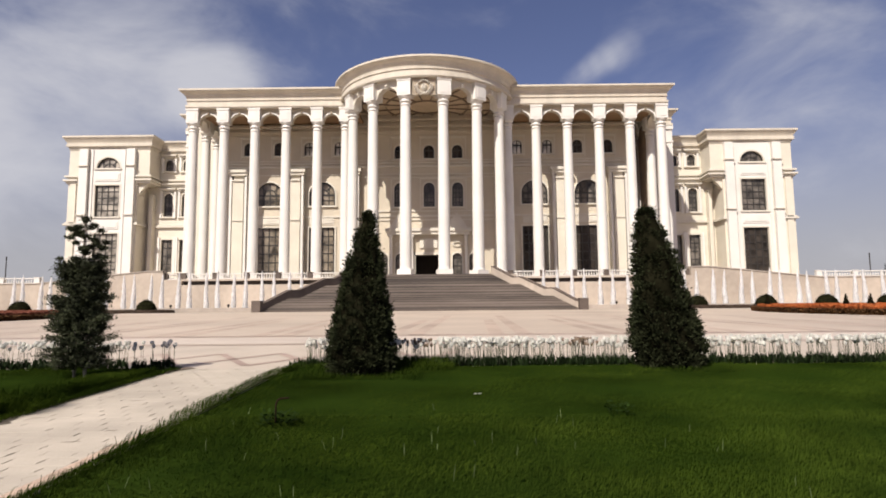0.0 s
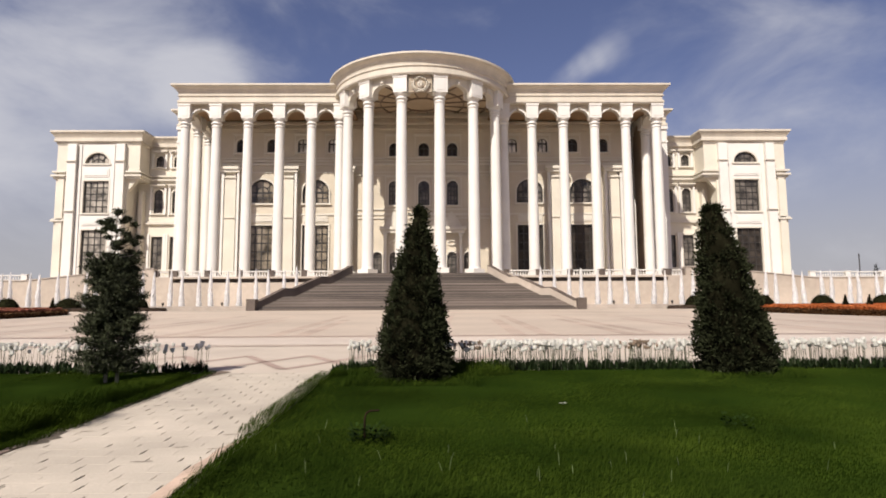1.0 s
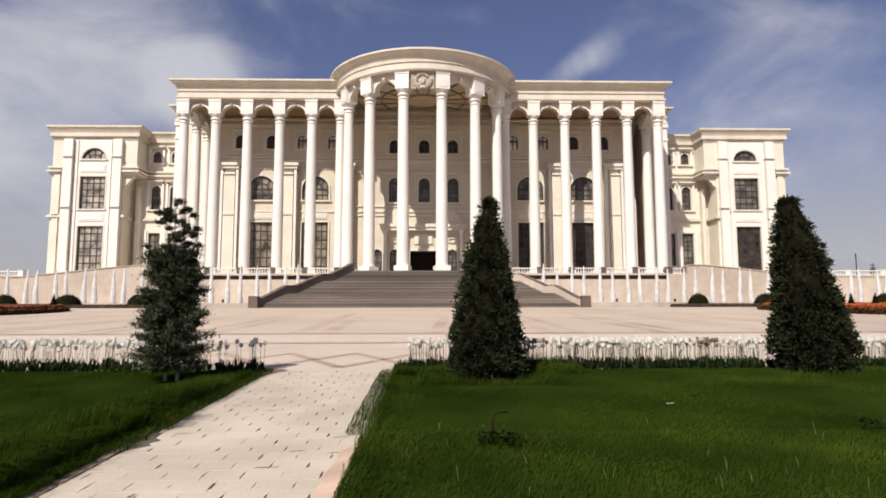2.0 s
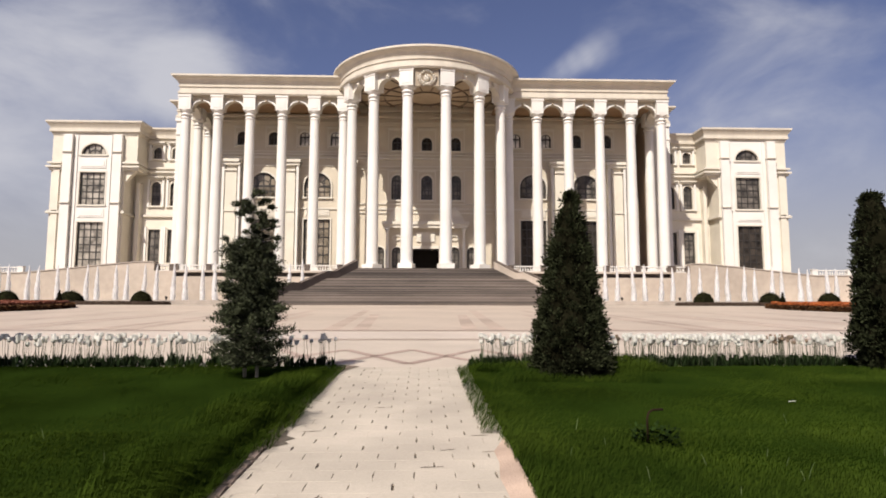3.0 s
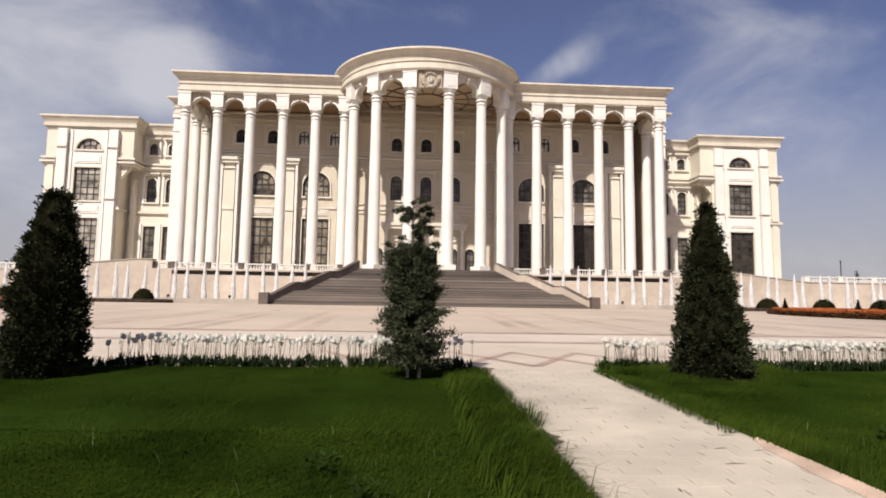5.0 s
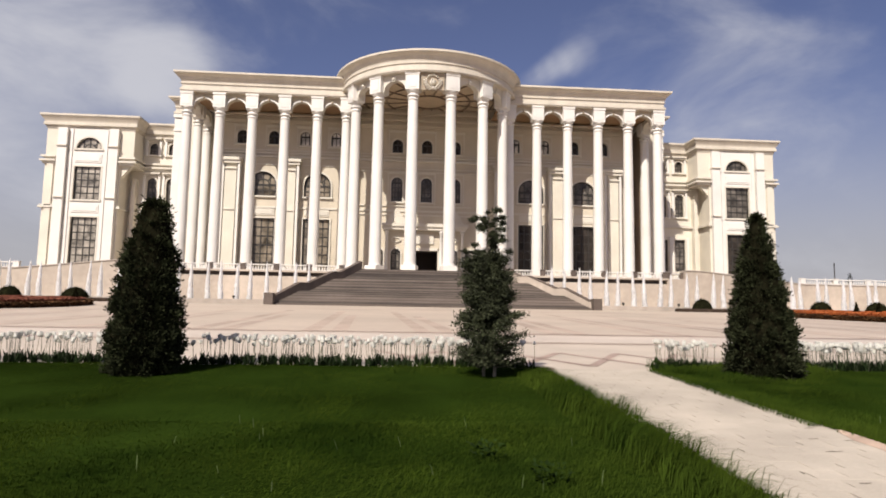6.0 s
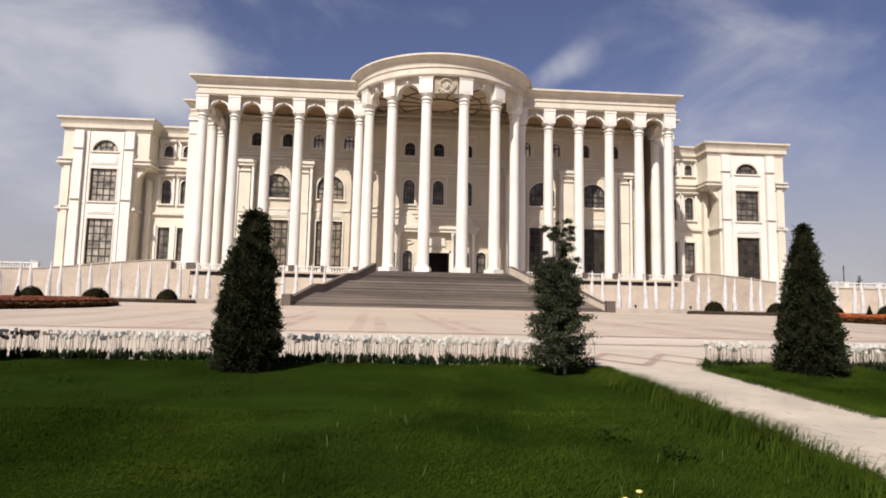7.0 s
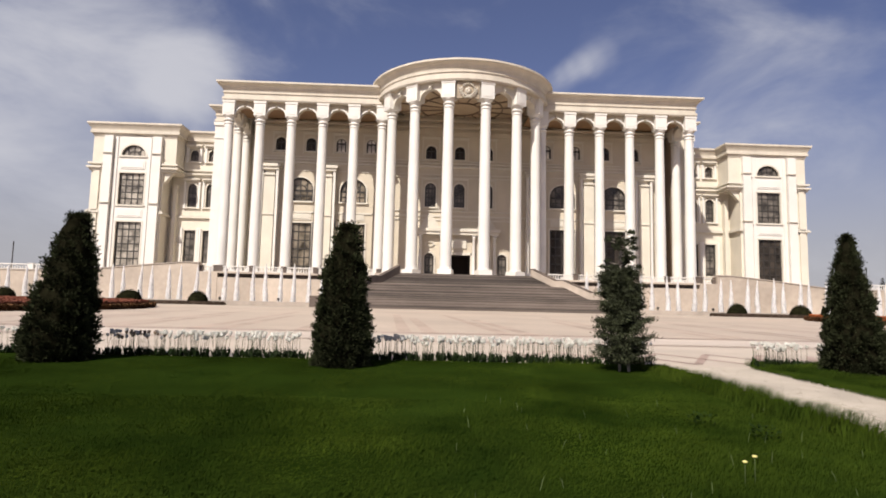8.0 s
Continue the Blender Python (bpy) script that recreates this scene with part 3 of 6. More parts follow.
def rotunda_arcade():
    """Arched curtain between the portico's blocks, bent to its circle."""
    angs = [radians(24.4) * k for k in (-2.5, -1.5, -0.5, 0.5, 1.5, 2.5)]
    for i, (a0, a1) in enumerate(zip(angs, angs[1:])):
        bm = bmesh.new()
        half = (a1 - a0) / 2 - 1.12 / RC
        mid = (a0 + a1) / 2
        n = 16
        zs, rise, zt = 36.7, 1.95, 39.6
        if i == 2:
            rise = 0.55
        for j in range(n):
            pr = []
            for jj in (j, j + 1):
                u = -1 + 2 * jj / n
                pr.append((mid + half * u, zs + rise * math.sqrt(max(0, 1 - u * u))))
            vs = []
            for rad in (RC + 0.4, RC - 0.7):
                for (aa, zz) in (pr[0], pr[1]):
                    for z in (zz, zt):
                        vs.append(bm.verts.new((PX(rad * math.sin(aa)), RYC - rad * math.cos(aa), z)))
            for f in ((0, 2, 3, 1), (4, 5, 7, 6), (0, 4, 6, 2), (1, 3, 7, 5)):
                bm.faces.new([vs[q] for q in f])
        part("arch", bm, M_TRIM, palace)
        if i != 2:
            b2 = bmesh.new()
            prism(b2, [(-0.24, 38.4), (0.24, 38.4), (0.36, 39.3), (-0.36, 39.3)], -0.3, 0.0)
            lathe(b2, [(0.02, 38.5), (0.22, 38.65), (0.28, 38.85), (0.02, 39.15)], 10, 0, -0.3)
            k = part("keystone", b2, M_TRIM, palace)
            k.matrix_basis = pose(PX((RC + 0.4) * math.sin(mid)), RYC - (RC + 0.4) * math.cos(mid), 0, 0, 0, math.degrees(mid))


rotunda_arcade()


def emblem():
    """Round carved coat of arms over the entrance, a plain relief in a dark panel."""
    y = RYC - RC - 0.72
    bm = bmesh.new()
    box(bm, CX - 1.85, CX + 1.85, y - 0.05, y + 0.3, 36.75, 39.55)
    panel = part("emblem", bm, M_EMBLEM, palace, "carved round stone emblem with a wreath")

    def lump(name, x, z, r, h, stretch=1.0, turn=0.0, m=None):
        b = bmesh.new()
        lathe(b, [(r, 0.0), (r * 0.92, h * 0.6), (r * 0.55, h), (0.02, h * 1.1)], 14)
        for v in b.verts:
            v.co = (v.co.x, -v.co.z, v.co.y * stretch)
        ob = part(name, b, m or M_TRIM, panel)
        ob.matrix_basis = pose(CX + x, y - 0.052, z, 0, turn, 0)

    lump("shield", 0.0, 38.0, 0.52, 0.3, 1.15)
    rng = random.Random(8)
    for k in range(9):      # crown of rays
        a = math.pi * (0.1 + 0.8 * k / 8)
        lump("ray", 0.82 * math.cos(a), 38.55 + 0.62 * math.sin(a), 0.1, 0.34, 2.2, 90 - math.degrees(a))
    for side in (-1, 1):    # two sheaves that close below
        for k in range(11):
            a = math.pi * (1.5 + side * (0.06 + 0.05 * k))
            q = 1.0 + 0.28 * (k % 2) + rng.uniform(-0.04, 0.04)
            lump("leaf", q * math.cos(a) * 1.08, 38.15 + 1.08 * q * math.sin(a), 0.15, 0.38, 1.7, -math.degrees(a) + side * 40)
    for x, z in ((-0.25, 38.1), (0.22, 38.2), (0.0, 37.75), (-0.12, 38.45), (0.3, 37.85)):
        lump("boss", x, z, 0.12, 0.52)
    lump("ribbon", 0.0, 36.95, 0.42, 0.34, 0.5)


emblem()

# entablature: architrave, frieze, corona and gutter as one mitred run each
PROF = [(-1.6, 38.7), (0.10, 38.7), (0.10, 38.84), (0.22, 38.88), (0.22, 39.26), (0.05, 39.3), (0.05, 39.42), (-0.02, 39.44), (-0.02, 40.04), (0.16, 40.08), (0.16, 40.24), (0.05, 40.27), (0.08, 40.5),
        (0.17, 40.8), (0.26, 40.82), (0.27, 40.9), (0.42, 41.2), (0.72, 41.46), (1.02, 41.62), (1.02, 41.7), (1.14, 41.73), (1.14, 42.04), (-1.6, 42.1)]
for s in (-1, 1):
    bm = bmesh.new()
    xo, xi, yf = PX(s * 43.1), PX(s * 13.2), YF - 1.05
    run = [(xo, 124.0), (xo, yf), (xi, yf)]
    sweep(bm, run if s < 0 else run[::-1], PROF)
    part("cornice", bm, M_CORNICE, palace)
RPROF = [(r + 15.8, z + 0.9) for r, z in PROF]
bm = bmesh.new()
arc = [radians(-100 + 200 * i / 72) for i in range(73)]
rings = []
for a in arc:
    rings.append([bm.verts.new((PX(r * math.sin(a)), RYC - r * math.cos(a), z)) for r, z in RPROF])
for ra, rb in zip(rings, rings[1:]):
    for j in range(len(RPROF)):
        f = bm.faces.new((ra[j], rb[j], rb[(j + 1) % len(RPROF)], ra[(j + 1) % len(RPROF)]))
bm.faces.new(rings[0])
bm.faces.new(rings[-1][::-1])
part("round_cornice", bm, M_CORNICE, palace)


def roofs():
    bm = bmesh.new()
    box(bm, PX(-42.4), PX(-14.0), YF + 0.5, 150.0, 38.72, 41.2)
    box(bm, PX(14.0), PX(42.4), YF + 0.5, 150.0, 38.72, 41.2)
    box(bm, PX(-13.99), PX(13.99), YF + 0.5, 150.0, 40.25, 41.19)
    part("roof", bm, M_ROOF, palace)
    bm = bmesh.new()
    n = 48
    top = [bm.verts.new((PX(15.2 * math.sin(2 * math.pi * i / n)), RYC - 15.2 * math.cos(2 * math.pi * i / n), 42.6)) for i in range(n)]
    bm.faces.new(top)
    part("roof", bm, M_ROOF, palace)
    # porch ceiling: ring beams and spokes under the round portico
    for r0, r1, z in ((3.4, 3.56, 39.78), (7.6, 7.74, 39.78), (11.9, 12.1, 39.78)):
        bm = bmesh.new()
        rings = []
        for r, zz in ((r0, z), (r1, z), (r1, z + 0.26), (r0, z + 0.26)):
            rings.append([bm.verts.new((PX(r * math.sin(2 * math.pi * i / n)), RYC - r * math.cos(2 * math.pi * i / n), zz)) for i in range(n)])
        for q in range(4):
            a, b = rings[q], rings[(q + 1) % 4]
            for i in range(n):
                bm.faces.new((a[i], a[(i + 1) % n], b[(i + 1) % n], b[i]))
        part("ceiling_ring", bm, M_RIB, palace)
    for k in range(16):
        bm = bmesh.new()
        box(bm, -0.055, 0.055, 3.57, 13.6, 39.82, 40.04)
        sp = part("ceiling_rib", bm, M_RIB, palace)
        sp.matrix_basis = pose(PX(0), RYC, 0, 0, 0, k * 22.5 + 11.25)
    bm = bmesh.new()
    lathe(bm, [(14.6, 40.05), (14.6, 40.2)], 48, PX(0), RYC)
    part("ceiling_panel", bm, M_PORCHTOP, palace)
    # porch ceiling behind the straight colonnades, shade and warm bounce put into its brown
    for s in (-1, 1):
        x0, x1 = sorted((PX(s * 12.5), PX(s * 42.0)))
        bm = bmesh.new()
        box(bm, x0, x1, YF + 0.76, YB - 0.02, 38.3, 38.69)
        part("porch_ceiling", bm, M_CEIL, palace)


roofs()


# windows of one size share their meshes
WIN = {}


def window(x, z0, z1, w, y, arched, nx, nz, parent=None, fan=False, surround=True, glass=None, paint=None):
    """Glazing set back in the wall: pane, iron bars and a stone surround with a sill."""
    key = (round(w, 2), round(z1 - z0, 2), arched, nx, nz, fan, surround, (glass or M_GLASS).name, (paint or M_IRON).name)
    h = z1 - z0
    rise = min(w / 2, h) if arched else 0
    hs = h - rise
    if key not in WIN:
        bm = bmesh.new()
        if arched:
            poly = [(-w / 2, 0), (w / 2, 0)] + [(w / 2 * math.cos(math.pi * i / 16), hs + rise * math.sin(math.pi * i / 16)) for i in range(17)]
            if hs < 0.01:
                poly = poly[2:]
        else:
            poly = [(-w / 2, 0), (w / 2, 0), (w / 2, h), (-w / 2, h)]
        prism(bm, poly, 0.0, 0.04)
        pane = bmesh_mesh("pane", bm, glass or M_GLASS)
        bm = bmesh.new()
        t = 0.05 if paint else 0.10 if w > 3 else 0.085
        def top(xx):
            return hs + (rise * math.sqrt(max(0, 1 - (2 * xx / w) ** 2)) if arched else 0)
        for i in range(nx + 1):
            xx = -w / 2 + w * i / nx
            tt = t * (1.7 if i in (0, nx) else 1.0)
            xc = min(max(xx, -w / 2 + tt), w / 2 - tt)
            if not fan or abs(xx) < w / 2 - 0.01:
                box(bm, xc - tt, xc + tt, -0.07, 0.0, 0, max(0.2, top(abs(xc) - 0.001)))
        for i in range(nz + 1):
            zz = (hs if not fan else h) * i / nz
            tt = t * (1.7 if i in (0, nz) else 1.0)
            half = w / 2 if zz <= hs + 0.001 or not arched else w / 2 * math.sqrt(max(0, 1 - ((zz - hs) / rise) ** 2))
            if half > 0.1:
                box(bm, -half, half, -0.075, 0.0, max(0, zz - tt), min(h, zz + tt))
        if arched:
            n = 16
            for i in range(n):
                a0, a1 = math.pi * i / n, math.pi * (i + 1) / n
                q = [(w / 2 * k * math.cos(a), hs + rise * k * math.sin(a)) for k, a in ((1, a0), (1, a1), (0.9, a1), (0.9, a0))]
                prism(bm, q, -0.075, 0.0)
                if w > 3:
                    q = [(w / 2 * k * math.cos(a), hs + rise * k * math.sin(a)) for k, a in ((0.48, a0), (0.48, a1), (0.40, a1), (0.40, a0))]
                    prism(bm, q, -0.075, 0.0)
            if w > 3:
                for a in (math.pi * 0.25, math.pi * 0.75):
                    c, s = math.cos(a), math.sin(a)
                    q = [(w / 2 * k * c + e * s, hs + rise * k * s - e * c) for k, e in ((0.46, -t), (0.93, -t), (0.93, t), (0.46, t))]
                    prism(bm, q, -0.075, 0.0)
        bars = bmesh_mesh("window_frame", bm, paint or M_IRON)
        trim = None
        if surround:
            bm = bmesh.new()
            b = 0.28
            box(bm, -w / 2 - b, -w / 2, -0.52, -0.30, 0, hs)
            box(bm, w / 2, w / 2 + b, -0.52, -0.30, 0, hs)
            if arched:
                n = 16
                for i in range(n):
                    a0, a1 = math.pi * i / n, math.pi * (i + 1) / n
                    prism(bm, [(w / 2 * math.cos(a0), hs + rise * math.sin(a0)), (w / 2 * math.cos(a1), hs + rise * math.sin(a1)),
                               ((w / 2 + b) * math.cos(a1), hs + (rise + b) * math.sin(a1)), ((w / 2 + b) * math.cos(a0), hs + (rise + b) * math.sin(a0))], -0.52, -0.30)
            else:
                box(bm, -w / 2 - b, w / 2 + b, -0.52, -0.30, h, h + b)
            box(bm, -w / 2 - b - 0.12, w / 2 + b + 0.12, -0.68, -0.30, -0.3, 0)
            trim = bmesh_mesh("surround", bm, M_TRIM)
        WIN[key] = (pane, bars, trim)
    pane, bars, trim = WIN[key]
    p = share("window", pane, parent or palace, pose(x, y + 0.30, z0))
    share("window_frame", bars, p)
    if trim:
        share("surround", trim, p)


def bmesh_mesh(name, bm, material):
    me = bpy.data.meshes.new(name)
    bmesh.ops.recalc_face_normals(bm, faces=bm.faces)
    bm.to_mesh(me)
    bm.free()
    me.materials.append(material)
    return me


def front_wall():
    """The wall behind the colonnade with its three rows of openings."""
    holes, wins = [], []
    for s in (-1, 1):
        for r in (20.3, 30.4):
            x = PX(s * r)
            holes.append((x - 2.5, x + 2.5, 22.3, 26.9, True))
            wins.append((x, 22.3, 26.9, 5.0, True, 4, 2))
            holes.append((x - 2.45, x + 2.45, ZT + 0.6, 18.1, False))
            wins.append((x, ZT + 0.6, 18.1, 4.9, False, 4, 6))
        for r in (17.1, 22.9, 28.7, 34.5):
            x = PX(s * r)
            holes.append((x - 0.95, x + 0.95, 32.1, 34.75, True))
            wins.append((x, 32.1, 34.75, 1.9, True, 2, 1))
    for r in (-5.45, 0.15, 5.6):
        x = PX(r)
        holes.append((x - 1.0, x + 1.0, 31.3, 33.95, True))
        wins.append((x, 31.3, 33.95, 2.0, True, 2, 1))
        holes.append((x - 1.05, x + 1.05, 21.9, 26.6, True))
        wins.append((x, 21.9, 26.6, 2.1, True, 3, 4))
    for r in (-8.6, -5.4, 5.4, 8.6):
        x = PX(r)
        holes.append((x - 0.9, x + 0.9, ZT, 13.0, True))
        wins.append((x, ZT, 13.0, 1.8, True, 2, 3))
    holes.append((PX(-2.5), PX(2.5), ZT, 12.7, False))
    bm = bmesh.new()
    # wall colour includes the colonnade's shade
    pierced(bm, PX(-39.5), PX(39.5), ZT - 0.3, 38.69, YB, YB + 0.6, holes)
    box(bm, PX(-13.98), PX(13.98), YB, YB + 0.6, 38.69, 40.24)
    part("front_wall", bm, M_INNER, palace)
    for x, z0, z1, w, arched, nx, nz in wins:
        # some upper panes get the painted pale reflection
        window(x, z0, z1, w, YB, arched, nx, nz, glass=(M_SKYGLASS if 8 < abs(x - CX) < 25 else M_GLASS) if z0 > 31 else M_GLASS if z0 < 10 and x > CX + 10 else M_DRAPE if x < CX - 10 else M_DIM)
    bm = bmesh.new()
    box(bm, PX(-2.9), PX(2.9), YB + 6.0, YB + 6.2, ZT, 13.2)
    box(bm, PX(-2.9), PX(-2.6), YB + 0.62, YB + 6.0, ZT, 13.2)
    box(bm, PX(2.6), PX(2.9), YB + 0.62, YB + 6.0, ZT, 13.2)
    box(bm, PX(-2.9), PX(2.9), YB + 0.62, YB + 6.0, 12.9, 13.2)
    part("entrance_hall", bm, M_DARK, palace, "dim entrance hall behind the open doorway")
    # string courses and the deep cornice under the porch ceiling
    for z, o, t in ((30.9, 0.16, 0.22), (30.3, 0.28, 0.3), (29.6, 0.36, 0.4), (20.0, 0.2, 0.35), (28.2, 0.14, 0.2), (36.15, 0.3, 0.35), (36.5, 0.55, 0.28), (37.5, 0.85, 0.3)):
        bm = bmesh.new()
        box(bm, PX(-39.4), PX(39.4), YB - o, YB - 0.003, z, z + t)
        # upper courses take the shade-toned stone, for the shadow under the ceiling
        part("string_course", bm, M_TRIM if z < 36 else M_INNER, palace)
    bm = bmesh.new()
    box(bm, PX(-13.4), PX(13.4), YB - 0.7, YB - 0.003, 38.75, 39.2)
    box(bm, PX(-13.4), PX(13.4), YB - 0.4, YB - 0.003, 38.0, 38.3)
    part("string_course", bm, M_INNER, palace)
    for z, o, t in ((27.6, 0.2, 0.16), (21.0, 0.22, 0.22), (19.3, 0.2, 0.22)):
        bm = bmesh.new()
        box(bm, PX(-12.6), PX(12.6), YB - o, YB - 0.003, z, z + t)
        part("string_course", bm, M_TRIM, palace)
    # raised rectangular frames round the arched windows
    spots = [(PX(q * r), 31.55, 35.6, 1.55) for q in (-1, 1) for r in (17.1, 22.9, 28.7, 34.5)]
    spots += [(PX(r), z0, z1, 1.75) for r in (-5.45, 0.15, 5.6) for z0, z1 in ((31.25, 35.5), (21.35, 27.5))]
    for x, z0, z1, w in spots:
        bm = bmesh.new()
        for xa, xb, za, zb in ((x - w, x - w + 0.22, z0, z1), (x + w - 0.22, x + w, z0, z1), (x - w + 0.22, x + w - 0.22, z1 - 0.22, z1), (x - w - 0.12, x + w + 0.12, z1, z1 + 0.2)):
            box(bm, xa, xb, YB - (0.14 if zb <= z1 else 0.3), YB - 0.003, za, zb)
        part("window_border", bm, M_TRIM, palace)
    # tall pilasters between the bays: a broad shaft between two slim strips
    for s in (-1, 1):
        for r, w in ((36.0, 3.3), (25.2, 3.2), (14.4, 2.6)):
            x = PX(s * r)
            bm = bmesh.new()
            half = w / 2 - 0.62
            box(bm, x - half, x + half, YB - 1.45, YB - 0.33, ZT - 0.2, 26.9)
            box(bm, x - half + 0.1, x + half - 0.1, YB - 1.2, YB - 0.33, 27.2, 28.0)
            p = part("pilaster", bm, M_CREAM, palace)
            bm = bmesh.new()
            box(bm, x - half - 0.08, x + half + 0.08, YB - 1.7, YB - 0.33, 26.9, 27.2)
            part("shaft_cap", bm, M_TRIM, p)
            for q in (-1, 1):
                bm = bmesh.new()
                xq = x + q * (w / 2 - 0.22)
                box(bm, xq - 0.22, xq + 0.22, YB - 1.5, YB - 0.33, ZT - 0.2, 28.0)
                part("side_strip", bm, M_WHITE, p)
            bm = bmesh.new()
            box(bm, x - w / 2 - 0.15, x + w / 2 + 0.15, YB - 1.7, YB - 0.33, 28.0, 28.55)
            box(bm, x - w / 2 - 0.4, x + w / 2 + 0.4, YB - 1.95, YB - 0.33, 28.55, 29.1)
            part("capital", bm, M_TRIM, p)
            for za, zb in ((19.3, 19.55), (ZT - 0.2, ZT + 1.2)):
                bm = bmesh.new()
                box(bm, x - half - 0.06, x + half + 0.06, YB - 1.62, YB - 0.33, za, zb)
                part("band", bm, M_TRIM, p)
    # recessed lit panels over the tall windows
    for s in (-1, 1):
        for r in (20.3, 30.4):
            x = PX(s * r)
            bm = bmesh.new()
            box(bm, x - 2.3, x + 2.3, YB - 0.12, YB - 0.003, 18.65, 19.95)
            box(bm, x - 2.0, x + 2.0, YB - 0.2, YB - 0.12, 18.9, 19.7)
            part("panel", bm, M_TRIM, palace)


front_wall()


def portal():
    """Stone door surround: four slim columns under an entablature, side aedicules with an oval and the panelled wall above."""
    y = YB - 0.05
    for s in (-1, 1):
        for r in (3.1, 7.1):
            bm = bmesh.new()
            x = PX(s * r)
            box(bm, x - 0.42, x + 0.42, y - 1.0, y - 0.16, ZT, ZT + 0.8)
            lathe(bm, [(0.36, ZT + 0.8), (0.38, ZT + 0.95), (0.32, ZT + 1.05), (0.28, 15.9), (0.36, 16.0), (0.4, 16.3)], 16, x, y - 0.58)
            box(bm, x - 0.42, x + 0.42, y - 1.0, y - 0.16, 16.3, 16.5)
            part("door_column", bm, M_WHITE, palace)
        bm = bmesh.new()
        n = 20
        for i in range(n):
            a0, a1 = 2 * math.pi * i / n, 2 * math.pi * (i + 1) / n
            x = PX(s * 5.4)
            prism(bm, [(x + k * 0.95 * math.cos(a), 14.7 + k * 0.5 * math.sin(a)) for k, a in ((1, a0), (1, a1), (0.7, a1), (0.7, a0))], y - 0.2, y)
        part("oval_relief", bm, M_TRIM, palace)
        bm = bmesh.new()
        x = PX(s * 5.4)
        prism(bm, [(x - 2.0, 17.7), (x + 2.0, 17.7), (x + 1.2, 19.2), (x, 20.7), (x - 1.2, 19.2)], y - 0.55, y)
        part("pediment", bm, M_TRIM, palace)
    bm = bmesh.new()
    box(bm, PX(-7.8), PX(7.8), y - 1.1, y, 16.5, 17.1)
    box(bm, PX(-8.1), PX(8.1), y - 1.35, y, 17.1, 17.7)
    part("door_entablature", bm, M_TRIM, palace)
    bm = bmesh.new()
    box(bm, PX(-2.9), PX(-2.5), y - 0.3, y, ZT, 13.1)
    box(bm, PX(2.5), PX(2.9), y - 0.3, y, ZT, 13.1)
    box(bm, PX(-2.9), PX(2.9), y - 0.3, y, 12.7, 13.2)
    box(bm, PX(-1.7), PX(1.7), y - 0.2, y, 14.0, 15.8)
    part("door_frame", bm, M_TRIM, palace)


portal()


def main_body():
    """The block behind the front wall, its flanks and end returns."""
    bm = bmesh.new()
    for s in (-1, 1):
        x0, x1 = sorted((PX(s * 39.5), PX(s * 38.9)))
        box(bm, x0, x1, YB + 0.6, 124.0, ZT - 0.3, 38.69)
        x0, x1 = sorted((PX(s * 38.9), PX(s * 48.7)))
        box(bm, x0, x1, 123.0, 150.0, ZT - 0.3, 38.69)
    box(bm, PX(-43.2), PX(43.2), 149.4, 150.0, ZT - 0.3, 38.69)
    part("side_wall", bm, M_CREAM, palace)
    # wall added at the porch's east end only, coloured brown as shade
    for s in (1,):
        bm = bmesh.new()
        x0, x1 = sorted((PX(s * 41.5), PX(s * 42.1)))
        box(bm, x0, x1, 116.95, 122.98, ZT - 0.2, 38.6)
        part("flank_shade_wall", bm, M_FLANK, palace)
    # corner pier, entablature and roof of the wider rear block
    for s in (-1, 1):
        bm = bmesh.new()
        for r0, r1, d, z0, z1 in ((46.9, 48.78, 0.35, ZT - 0.3, 38.0), (46.8, 48.9, 0.5, 35.3, 35.7), (46.8, 48.95, 0.6, 38.0, 38.69), (46.8, 48.9, 0.5, ZT - 0.3, ZT + 1.2)):
            x0, x1 = sorted((PX(s * r0), PX(s * r1)))
            box(bm, x0, x1, 123.0 - d, 122.997 if d < 0.4 else 123.0 - 0.353, z0, z1)
        part("corner_pier", bm, M_WHITE, palace)
        bm = bmesh.new()
        xo, xi = PX(s * 48.8), PX(s * 44.4)
        run = [(xo, 150.0), (xo, 122.9), (xi, 122.9)]
        sweep(bm, run if s < 0 else run[::-1], PROF)
        part("cornice", bm, M_CORNICE, palace)
        bm = bmesh.new()
        x0, x1 = sorted((PX(s * 43.2), PX(s * 47.1)))
        box(bm, x0, x1, 124.6, 150.0, 38.72, 41.2)
        part("roof", bm, M_ROOF, palace)


main_body()


